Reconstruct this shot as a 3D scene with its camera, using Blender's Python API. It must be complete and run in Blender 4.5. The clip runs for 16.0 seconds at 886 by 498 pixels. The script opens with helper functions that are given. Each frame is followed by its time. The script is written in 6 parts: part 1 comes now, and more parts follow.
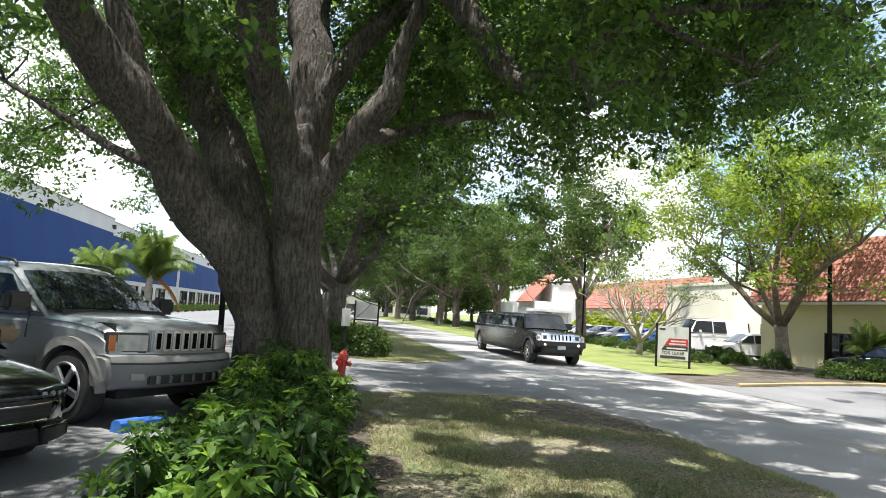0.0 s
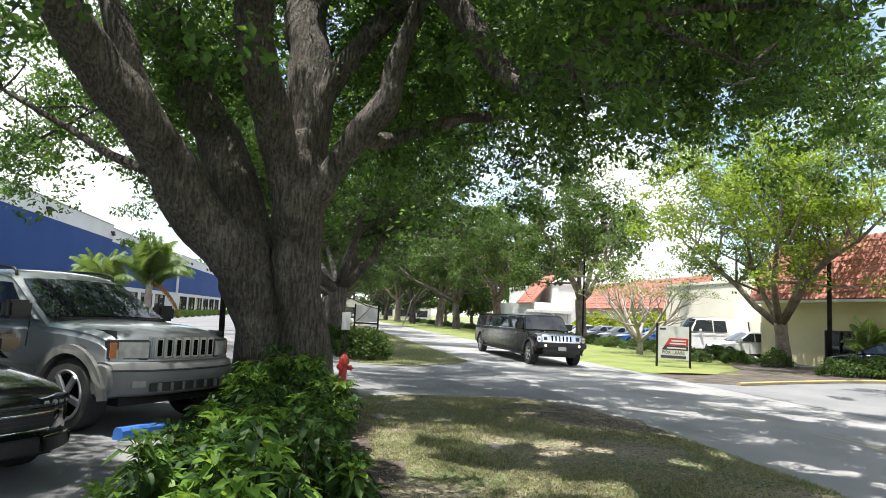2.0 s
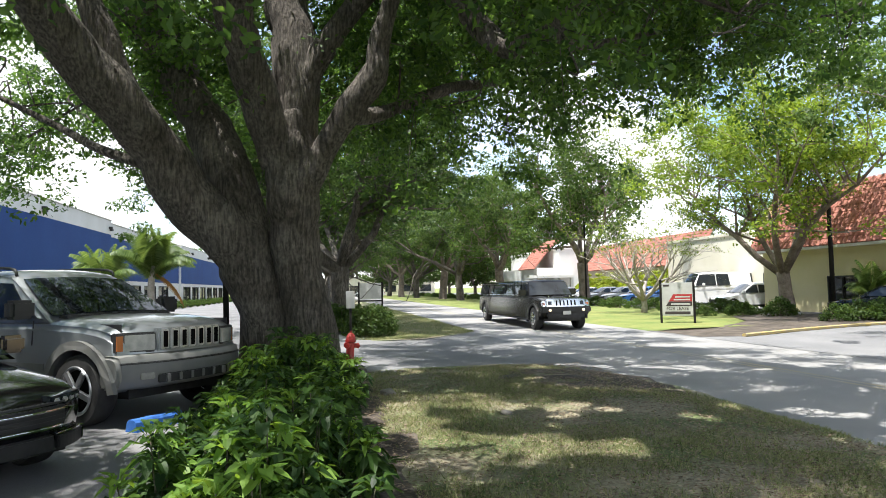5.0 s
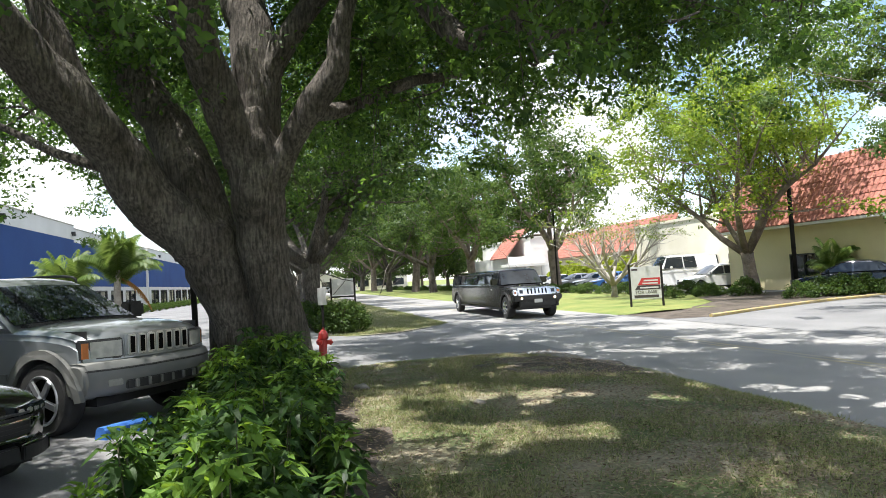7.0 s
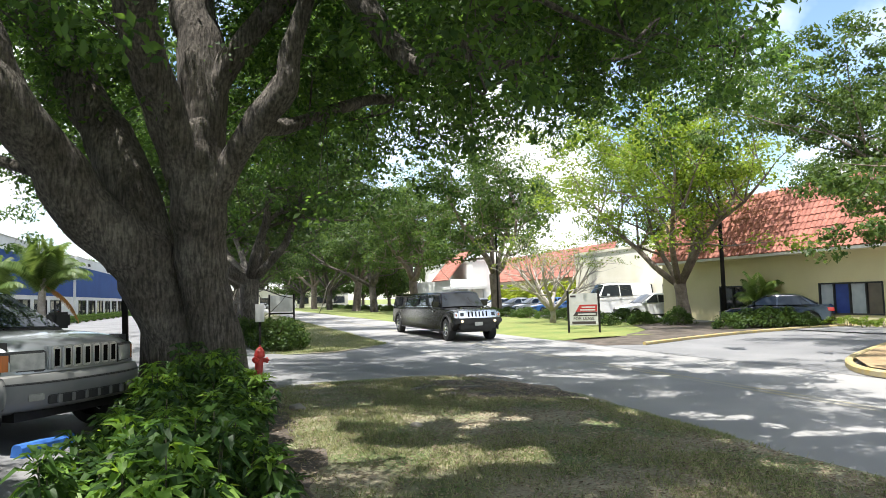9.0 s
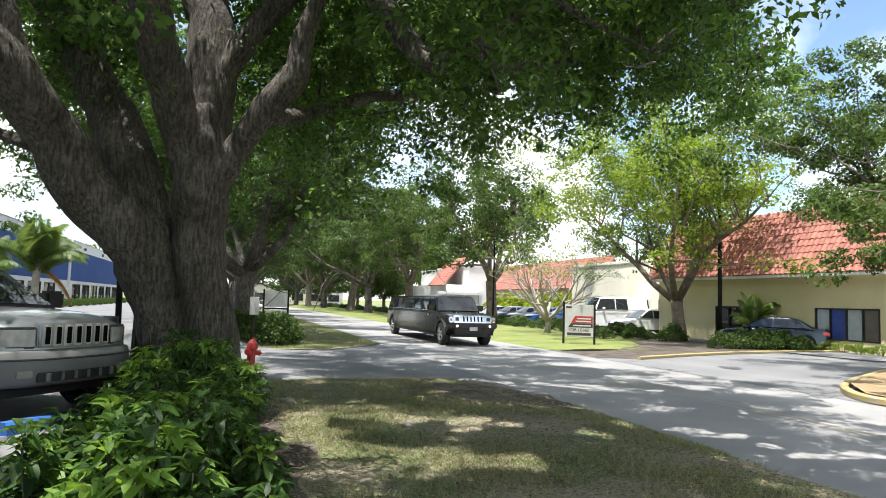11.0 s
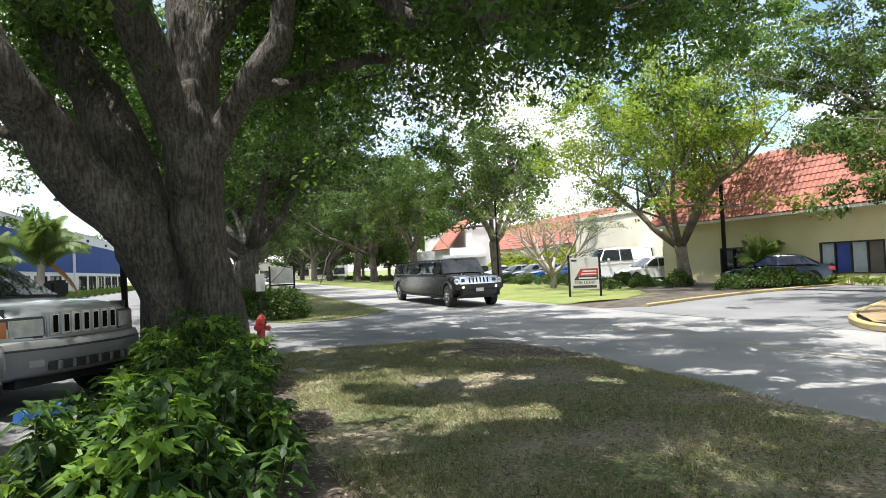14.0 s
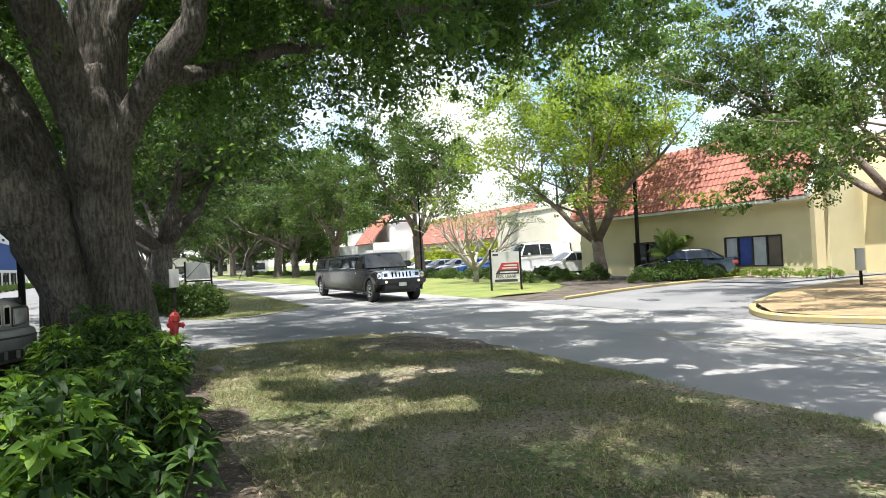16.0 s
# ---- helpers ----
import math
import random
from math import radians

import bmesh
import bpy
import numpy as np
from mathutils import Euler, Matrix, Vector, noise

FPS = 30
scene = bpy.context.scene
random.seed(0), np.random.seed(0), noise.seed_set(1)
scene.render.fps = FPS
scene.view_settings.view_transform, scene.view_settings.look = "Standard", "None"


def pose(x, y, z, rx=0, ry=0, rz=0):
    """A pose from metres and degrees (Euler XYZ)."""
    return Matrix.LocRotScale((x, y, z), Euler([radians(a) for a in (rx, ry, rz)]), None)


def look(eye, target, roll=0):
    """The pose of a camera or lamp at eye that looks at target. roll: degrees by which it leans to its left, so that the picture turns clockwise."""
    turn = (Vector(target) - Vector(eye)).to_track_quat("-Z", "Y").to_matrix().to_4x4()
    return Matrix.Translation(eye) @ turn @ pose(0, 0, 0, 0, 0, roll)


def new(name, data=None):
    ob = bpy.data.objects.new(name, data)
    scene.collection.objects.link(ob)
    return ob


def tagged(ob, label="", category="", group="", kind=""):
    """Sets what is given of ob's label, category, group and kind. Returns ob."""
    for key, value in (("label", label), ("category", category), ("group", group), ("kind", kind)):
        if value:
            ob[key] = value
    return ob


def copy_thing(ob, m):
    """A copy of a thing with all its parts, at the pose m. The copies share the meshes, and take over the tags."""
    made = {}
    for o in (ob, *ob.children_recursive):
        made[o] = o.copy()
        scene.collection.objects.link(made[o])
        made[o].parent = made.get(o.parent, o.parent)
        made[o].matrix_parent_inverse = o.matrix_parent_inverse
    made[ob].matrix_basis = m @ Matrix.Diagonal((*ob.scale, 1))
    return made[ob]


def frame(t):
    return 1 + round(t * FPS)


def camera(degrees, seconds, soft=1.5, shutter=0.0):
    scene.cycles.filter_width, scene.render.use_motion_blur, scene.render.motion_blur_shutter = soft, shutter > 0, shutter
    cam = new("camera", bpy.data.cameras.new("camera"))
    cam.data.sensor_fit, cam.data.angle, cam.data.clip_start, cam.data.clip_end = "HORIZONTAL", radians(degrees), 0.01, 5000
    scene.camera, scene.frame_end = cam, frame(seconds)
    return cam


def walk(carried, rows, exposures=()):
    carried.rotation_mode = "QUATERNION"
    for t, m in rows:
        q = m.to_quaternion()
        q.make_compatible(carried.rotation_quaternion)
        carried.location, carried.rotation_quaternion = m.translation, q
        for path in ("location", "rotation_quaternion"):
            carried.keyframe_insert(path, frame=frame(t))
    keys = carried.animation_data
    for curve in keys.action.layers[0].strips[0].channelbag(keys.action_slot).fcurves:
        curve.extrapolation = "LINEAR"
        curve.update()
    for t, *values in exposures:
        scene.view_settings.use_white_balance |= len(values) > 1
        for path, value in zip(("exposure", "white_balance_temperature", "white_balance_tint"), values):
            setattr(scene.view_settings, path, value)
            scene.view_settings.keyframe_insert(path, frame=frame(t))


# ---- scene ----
cam = camera(67.4, 16.0, soft=0.9)
PATH = [
    (0.0, pose(-0.000, -0.000, 1.650, 95.51, -3.49, -10.90)),
    (0.5, pose(-0.004, -0.014, 1.657, 95.72, -3.08, -10.82)),
    (1.0, pose(-0.010, -0.018, 1.661, 96.29, -3.50, -11.26)),
    (1.5, pose(-0.012, -0.009, 1.662, 96.08, -3.36, -11.43)),
    (2.0, pose(-0.012, -0.003, 1.661, 95.70, -2.77, -10.91)),
    (2.5, pose(-0.010, 0.007, 1.653, 95.92, -1.59, -11.06)),
    (3.0, pose(-0.015, 0.024, 1.654, 95.25, -0.89, -11.50)),
    (3.5, pose(-0.014, 0.030, 1.654, 93.77, -0.25, -11.08)),
    (6.0, pose(0.039, 0.005, 1.646, 93.08, 2.85, -12.07)),
    (6.5, pose(0.052, -0.010, 1.654, 92.94, 3.29, -13.48)),
    (7.0, pose(0.049, -0.017, 1.654, 92.58, 3.44, -12.94)),
    (7.5, pose(0.048, -0.037, 1.660, 93.08, 3.30, -13.65)),
    (8.0, pose(0.023, -0.065, 1.665, 92.99, 2.18, -16.92)),
    (8.5, pose(0.037, -0.073, 1.677, 94.07, 2.01, -17.80)),
    (11.0, pose(0.008, 0.059, 1.609, 94.57, -1.68, -18.44)),
    (11.5, pose(0.046, 0.046, 1.608, 93.97, 0.01, -18.84)),
    (12.0, pose(0.066, 0.039, 1.585, 93.14, 1.98, -20.60)),
    (12.5, pose(0.046, 0.060, 1.552, 93.17, 2.12, -19.49)),
    (13.0, pose(0.069, 0.061, 1.564, 92.76, 2.55, -19.05)),
    (13.5, pose(0.070, 0.065, 1.565, 92.03, 2.55, -18.87)),
    (14.0, pose(0.044, 0.092, 1.542, 91.54, 2.67, -17.99)),
    (14.5, pose(0.071, 0.087, 1.555, 91.21, 2.92, -18.22)),
    (15.0, pose(0.097, 0.082, 1.558, 90.60, 2.95, -18.90)),
    (15.5, pose(0.104, 0.083, 1.554, 90.50, 2.94, -20.65)),
    (16.0, pose(0.088, 0.096, 1.527, 90.78, 2.82, -24.56)),
]
walk(cam, PATH, ((0.0, 1.15), (3.0, 1.1), (8.5, 1.12), (11.0, 1.05), (13.0, 0.97), (14.5, 1.05), (16.0, 1.15)))

# ---- light ----
SUN_TO = Vector((-0.24, -0.12, 0.96)).normalized()
sun = new("sun", bpy.data.lights.new("sun", "SUN"))
sun.data.energy, sun.data.angle, sun.data.color = 5.0, radians(0.6), (1.0, 0.965, 0.91)
sun.matrix_world = look(SUN_TO * 50, (0, 0, 0))
world = bpy.data.worlds.new("world")
scene.world = world
world.use_nodes = True
wn = world.node_tree
sky = wn.nodes.new("ShaderNodeTexSky")
sky.sky_type, sky.sun_disc = "NISHITA", False
sky.dust_density, sky.ozone_density = 0.2, 2.0
sky.sun_elevation = math.asin(SUN_TO.z)
sky.sun_rotation = math.atan2(SUN_TO.x, SUN_TO.y)
wcoord = wn.nodes.new("ShaderNodeTexCoord")
wnoise = wn.nodes.new("ShaderNodeTexNoise")
wnoise.inputs["Scale"].default_value, wnoise.inputs["Detail"].default_value = 2.6, 6
wramp = wn.nodes.new("ShaderNodeValToRGB")
wramp.color_ramp.elements[0].position, wramp.color_ramp.elements[1].position = 0.43, 0.57
wmix = wn.nodes.new("ShaderNodeMixRGB")
wmix.inputs[2].default_value = (6.9, 7.1, 7.4, 1)
wn.links.new(wcoord.outputs["Generated"], wnoise.inputs["Vector"])
wn.links.new(wnoise.outputs["Fac"], wramp.inputs["Fac"])
wn.links.new(wramp.outputs["Color"], wmix.inputs[0])
wn.links.new(sky.outputs["Color"], wmix.inputs[1])
wn.links.new(wmix.outputs["Color"], wn.nodes["Background"].inputs["Color"])
wn.nodes["Background"].inputs["Strength"].default_value = 0.13
scene.view_settings.exposure = 1.0


# ---- materials ----
def mat(name, c1, c2=None, rough=0.8, scale=5.0, bump=0.0, bscale=None, metal=0.0, fine=0.0, fscale=60.0, coat=0.0, spec=0.5, obj=0.0, detail=6, lo=0.35, hi=0.65):
    """Two colours mixed by a large noise, with a fine noise on top, relief, and some change from object to object."""
    m = bpy.data.materials.new(name)
    m.use_nodes = True
    n, l = m.node_tree.nodes, m.node_tree.links
    b = n["Principled BSDF"]
    b.inputs["Roughness"].default_value, b.inputs["Metallic"].default_value = rough, metal
    b.inputs["Coat Weight"].default_value, b.inputs["Specular IOR Level"].default_value = coat, spec
    b.inputs["Coat Roughness"].default_value = 0.06
    geo = n.new("ShaderNodeNewGeometry")
    big = n.new("ShaderNodeTexNoise")
    big.inputs["Scale"].default_value, big.inputs["Detail"].default_value = scale, detail
    l.new(geo.outputs["Position"], big.inputs["Vector"])
    ramp = n.new("ShaderNodeValToRGB")
    ramp.color_ramp.elements[0].position, ramp.color_ramp.elements[1].position = lo, hi
    ramp.color_ramp.elements[0].color = (*c1, 1)
    ramp.color_ramp.elements[1].color = (*(c2 or c1), 1)
    l.new(big.outputs["Fac"], ramp.inputs["Fac"])
    out = ramp.outputs["Color"]
    if fine:
        f = n.new("ShaderNodeTexNoise")
        f.inputs["Scale"].default_value, f.inputs["Detail"].default_value = fscale, 4
        l.new(geo.outputs["Position"], f.inputs["Vector"])
        hsv = n.new("ShaderNodeHueSaturation")
        mr = n.new("ShaderNodeMapRange")
        mr.inputs["From Min"].default_value, mr.inputs["From Max"].default_value = 0.25, 0.75
        mr.inputs["To Min"].default_value, mr.inputs["To Max"].default_value = 1 - fine, 1 + fine
        l.new(f.outputs["Fac"], mr.inputs["Value"])
        l.new(mr.outputs["Result"], hsv.inputs["Value"])
        l.new(out, hsv.inputs["Color"])
        out = hsv.outputs["Color"]
    if obj:
        info = n.new("ShaderNodeObjectInfo")
        hs2 = n.new("ShaderNodeHueSaturation")
        mr2 = n.new("ShaderNodeMapRange")
        mr2.inputs["To Min"].default_value, mr2.inputs["To Max"].default_value = 1 - obj, 1 + obj
        l.new(info.outputs["Random"], mr2.inputs["Value"])
        l.new(mr2.outputs["Result"], hs2.inputs["Value"])
        l.new(out, hs2.inputs["Color"])
        out = hs2.outputs["Color"]
    l.new(out, b.inputs["Base Color"])
    if bump:
        bn = n.new("ShaderNodeTexNoise")
        bn.inputs["Scale"].default_value, bn.inputs["Detail"].default_value = bscale or fscale, 6
        l.new(geo.outputs["Position"], bn.inputs["Vector"])
        bp = n.new("ShaderNodeBump")
        bp.inputs["Strength"].default_value, bp.inputs["Distance"].default_value = bump, 0.02
        l.new(bn.outputs["Fac"], bp.inputs["Height"])
        l.new(bp.outputs["Normal"], b.inputs["Normal"])
    return m


def leaf_mat(name, dark, light, glow):
    """Leaves: dull green with light coming through, each leaf a little different."""
    m = bpy.data.materials.new(name)
    m.use_nodes = True
    n, l = m.node_tree.nodes, m.node_tree.links
    b, out = n["Principled BSDF"], n["Material Output"]
    geo = n.new("ShaderNodeNewGeometry")
    ramp = n.new("ShaderNodeValToRGB")
    ramp.color_ramp.elements[0].color, ramp.color_ramp.elements[1].color = (*dark, 1), (*light, 1)
    l.new(geo.outputs["Random Per Island"], ramp.inputs["Fac"])
    l.new(ramp.outputs["Color"], b.inputs["Base Color"])
    b.inputs["Roughness"].default_value, b.inputs["Specular IOR Level"].default_value = 0.5, 0.35
    tr = n.new("ShaderNodeBsdfTranslucent")
    hs = n.new("ShaderNodeHueSaturation")
    hs.inputs["Hue"].default_value, hs.inputs["Saturation"].default_value, hs.inputs["Value"].default_value = 0.475, 1.1, glow
    l.new(ramp.outputs["Color"], hs.inputs["Color"])
    l.new(hs.outputs["Color"], tr.inputs["Color"])
    mx = n.new("ShaderNodeMixShader")
    mx.inputs["Fac"].default_value = 0.5
    l.new(b.outputs["BSDF"], mx.inputs[1])
    l.new(tr.outputs["BSDF"], mx.inputs[2])
    l.new(mx.outputs["Shader"], out.inputs["Surface"])
    return m


def bark_mat(name, c1, c2, stretch=0.18, scale=26.0, strength=1.0):
    """Bark: long upright ridges with darker furrows, pale lichen patches."""
    m = mat(name, c1, c2, 0.95, 1.6, fine=0.35, fscale=22)
    n, l = m.node_tree.nodes, m.node_tree.links
    b = n["Principled BSDF"]
    geo = n.new("ShaderNodeNewGeometry")
    mp = n.new("ShaderNodeMapping")
    mp.inputs["Scale"].default_value = (1, 1, stretch)
    l.new(geo.outputs["Position"], mp.inputs["Vector"])
    vo = n.new("ShaderNodeTexNoise")
    vo.inputs["Scale"].default_value, vo.inputs["Detail"].default_value, vo.inputs["Roughness"].default_value = scale, 5, 0.6
    l.new(mp.outputs["Vector"], vo.inputs["Vector"])
    bp = n.new("ShaderNodeBump")
    bp.inputs["Strength"].default_value, bp.inputs["Distance"].default_value = strength, 0.10
    l.new(vo.outputs["Fac"], bp.inputs["Height"])
    l.new(bp.outputs["Normal"], b.inputs["Normal"])
    base = b.inputs["Base Color"].links[0].from_socket
    rm = n.new("ShaderNodeMapRange")
    rm.inputs["From Min"].default_value, rm.inputs["From Max"].default_value = 0.38, 0.6
    rm.inputs["To Min"].default_value, rm.inputs["To Max"].default_value = 0.42, 1.2
    l.new(vo.outputs["Fac"], rm.inputs["Value"])
    hs = n.new("ShaderNodeHueSaturation")
    l.new(rm.outputs["Result"], hs.inputs["Value"])
    l.new(base, hs.inputs["Color"])
    l.new(hs.outputs["Color"], b.inputs["Base Color"])
    return m


def glass_mat(name, tint, rough=0.03):
    m = bpy.data.materials.new(name)
    m.use_nodes = True
    b = m.node_tree.nodes["Principled BSDF"]
    b.inputs["Base Color"].default_value = (*tint, 1)
    b.inputs["Roughness"].default_value, b.inputs["Transmission Weight"].default_value, b.inputs["IOR"].default_value = rough, 0.75, 1.45
    return m


M_GRASS = mat("lawn_soil", (0.115, 0.145, 0.055), (0.25, 0.22, 0.155), 0.95, 0.9, 0.6, 40, fine=0.45, fscale=28, lo=0.40, hi=0.60)
M_GRASS_SUN = mat("lawn_turf", (0.11, 0.16, 0.035), (0.20, 0.21, 0.06), 0.95, 0.7, 0.5, 40, fine=0.3, fscale=30)
M_DIRT = mat("bare_dirt", (0.05, 0.04, 0.031), (0.115, 0.094, 0.076), 0.95, 2.0, 0.6, 30, fine=0.35, fscale=25)
M_ROAD = mat("old_asphalt", (0.215, 0.213, 0.212), (0.28, 0.275, 0.268), 0.92, 0.5, 0.35, 120, fine=0.25, fscale=90)
M_LOT = mat("lot_asphalt", (0.14, 0.142, 0.147), (0.20, 0.20, 0.203), 0.92, 0.4, 0.35, 120, fine=0.22, fscale=80)
M_CONC = mat("concrete", (0.42, 0.40, 0.36), (0.52, 0.50, 0.45), 0.9, 1.5, 0.3, 60, fine=0.15)
M_YELLOW = mat("kerb_paint", (0.42, 0.31, 0.10), (0.34, 0.29, 0.19), 0.75, 6, 0.2, 60, fine=0.2)
M_LINE = mat("worn_line_paint", (0.34, 0.30, 0.20), (0.29, 0.285, 0.27), 0.9, 1.5, fine=0.3)
M_MULCH = mat("straw_mulch", (0.33, 0.24, 0.13), (0.22, 0.15, 0.08), 0.95, 3, 0.7, 40, fine=0.4, fscale=40)
M_WHITE = mat("white_stucco", (0.80, 0.80, 0.78), (0.74, 0.74, 0.71), 0.85, 0.6, 0.15, 60, fine=0.05)
M_BLUE = mat("blue_stucco", (0.010, 0.056, 0.225), (0.014, 0.068, 0.255), 0.75, 0.4, 0.15, 50, fine=0.1)
M_CREAM = mat("cream_stucco", (0.68, 0.60, 0.37), (0.62, 0.54, 0.32), 0.85, 0.5, 0.15, 50, fine=0.06)
M_PALE = mat("pale_stucco", (0.78, 0.74, 0.62), (0.70, 0.66, 0.53), 0.85, 0.5, 0.15, 50, fine=0.06)
M_TILE = mat("clay_tile", (0.37, 0.15, 0.112), (0.29, 0.108, 0.08), 0.8, 1.2, fine=0.25, fscale=9, obj=0.2)
M_DARK = mat("dark_frame", (0.02, 0.02, 0.022), (0.03, 0.03, 0.03), 0.45, 4)
M_PANE = mat("window_pane", (0.018, 0.022, 0.026), (0.03, 0.035, 0.04), 0.04, 0.8, spec=0.8)
M_BARK = bark_mat("oak_bark", (0.082, 0.069, 0.057), (0.165, 0.146, 0.126))
M_BARK_FAR = mat("grey_bark", (0.13, 0.10, 0.08), (0.22, 0.18, 0.15), 0.95, 3, 0.8, 14, fine=0.3, fscale=16)
M_BARK_PALE = mat("pale_smooth_bark", (0.43, 0.39, 0.35), (0.31, 0.275, 0.245), 0.8, 5, 0.3, 30, fine=0.2)
M_LEAF = leaf_mat("oak_leaf", (0.02, 0.05, 0.014), (0.072, 0.142, 0.03), 2.7)
M_LEAF_ROW = leaf_mat("row_oak_leaf", (0.026, 0.056, 0.017), (0.075, 0.125, 0.034), 2.0)
M_LEAF_FAR = leaf_mat("far_oak_leaf", (0.035, 0.075, 0.018), (0.09, 0.15, 0.035), 1.5)
M_LEAF_LIGHT = leaf_mat("light_leaf", (0.075, 0.135, 0.022), (0.185, 0.265, 0.045), 2.0)
M_LEAF_SHRUB = leaf_mat("shrub_leaf", (0.014, 0.042, 0.012), (0.07, 0.145, 0.028), 1.3)
# tip leaves: lime new growth, with sunlight put into the colour
M_LEAF_NEW_LIT = leaf_mat("new_lit_shrub_leaf", (0.10, 0.21, 0.03), (0.20, 0.33, 0.06), 1.4)
M_LEAF_HEDGE = leaf_mat("hedge_leaf", (0.03, 0.065, 0.015), (0.085, 0.15, 0.03), 1.3)
M_LEAF_LIME = leaf_mat("lime_leaf", (0.20, 0.28, 0.03), (0.34, 0.42, 0.06), 1.3)
M_PALM = leaf_mat("palm_leaf", (0.07, 0.13, 0.03), (0.16, 0.23, 0.07), 1.4)
M_PALM_DRY = leaf_mat("dry_frond", (0.30, 0.17, 0.05), (0.40, 0.24, 0.09), 1.2)


# ---- builders ----
def part(name, bm, material, parent=None, label="", smooth=False):
    me = bpy.data.meshes.new(name)
    bm.to_mesh(me)
    bm.free()
    if smooth:
        me.shade_smooth()
        me.set_sharp_from_angle(angle=radians(38))
    me.materials.append(material)
    ob = new(name, me)
    if parent is not None:
        ob.parent = parent
    if label:
        ob["label"] = label
    return ob


def raw(name, verts, faces, material, parent=None, smooth=False):
    me = bpy.data.meshes.new(name)
    me.from_pydata(verts, [], faces)
    if smooth:
        me.shade_smooth()
    me.materials.append(material)
    ob = new(name, me)
    if parent is not None:
        ob.parent = parent
    return ob


def quads(name, v, material, parent=None):
    """A mesh of loose four-cornered leaves or blades from an array (n, 4, 3)."""
    n = len(v)
    me = bpy.data.meshes.new(name)
    me.vertices.add(4 * n)
    me.vertices.foreach_set("co", np.ascontiguousarray(v, dtype=np.float32).ravel())
    me.loops.add(4 * n)
    me.loops.foreach_set("vertex_index", np.arange(4 * n, dtype=np.int32))
    me.polygons.add(n)
    me.polygons.foreach_set("loop_start", np.arange(0, 4 * n, 4, dtype=np.int32))
    me.update(calc_edges=True)
    me.materials.append(material)
    ob = new(name, me)
    if parent is not None:
        ob.parent = parent
    return ob


def empty(name, m, label, category, group="", kind=""):
    ob = new(name)
    ob.matrix_world = m
    return tagged(ob, label, category, group, kind)


def box(bm, x0, x1, y0, y1, z0, z1, bevel=0.0, m=None):
    vs = bmesh.ops.create_cube(bm, size=1)["verts"]
    bmesh.ops.scale(bm, vec=(x1 - x0, y1 - y0, z1 - z0), verts=vs)
    bmesh.ops.translate(bm, vec=((x0 + x1) / 2, (y0 + y1) / 2, (z0 + z1) / 2), verts=vs)
    if bevel:
        es = list({e for v in vs for e in v.link_edges})
        r = bmesh.ops.bevel(bm, geom=es, offset=bevel, segments=2, affect="EDGES")
        vs = list({v for f in r["faces"] for v in f.verts} | {v for v in vs if v.is_valid})
    if m is not None:
        bmesh.ops.transform(bm, matrix=m, verts=vs)
    return bm


def boxed(x0, x1, y0, y1, z0, z1, bevel=0.0, m=None):
    return box(bmesh.new(), x0, x1, y0, y1, z0, z1, bevel, m)


def tube_into(verts, faces, pts, radii, seg, wob=0.0, seed=0.0):
    """Adds a tapered tube along pts to the lists; wob roughens it."""
    base = len(verts)
    n = len(pts)
    side = Vector((0.3, 0.9, 0.1))
    for i, p in enumerate(pts):
        d = (pts[min(i + 1, n - 1)] - pts[max(i - 1, 0)]).normalized()
        u = (side - d * side.dot(d)).normalized()
        side = u
        w = d.cross(u)
        for k in range(seg):
            a = 2 * math.pi * k / seg
            r = radii[i]
            if wob:
                r *= 1 + wob * noise.noise(Vector((math.cos(a) * 1.3 + seed, math.sin(a) * 1.3, i * 0.25 + seed)))
            verts.append(p + (u * math.cos(a) + w * math.sin(a)) * r)
    for i in range(n - 1):
        for k in range(seg):
            a, b = base + i * seg + k, base + i * seg + (k + 1) % seg
            faces.append((a, b, b + seg, a + seg))
    faces.append(tuple(base + (n - 1) * seg + k for k in range(seg)))
    faces.append(tuple(base + k for k in reversed(range(seg))))


def smooth_line(pts, steps):
    """A Catmull-Rom curve through (point, radius) pairs."""
    P = [Vector(p) for p, r in pts]
    R = [r for p, r in pts]
    out, rad = [], []
    for i in range(len(P) - 1):
        a, b, c, d = P[max(i - 1, 0)], P[i], P[i + 1], P[min(i + 2, len(P) - 1)]
        for s in range(steps):
            t = s / steps
            out.append(0.5 * ((2 * b) + (c - a) * t + (2 * a - 5 * b + 4 * c - d) * t * t + (3 * b - a - 3 * c + d) * t ** 3))
            rad.append(R[i] + (R[i + 1] - R[i]) * t)
    return out + [P[-1]], rad + [R[-1]]


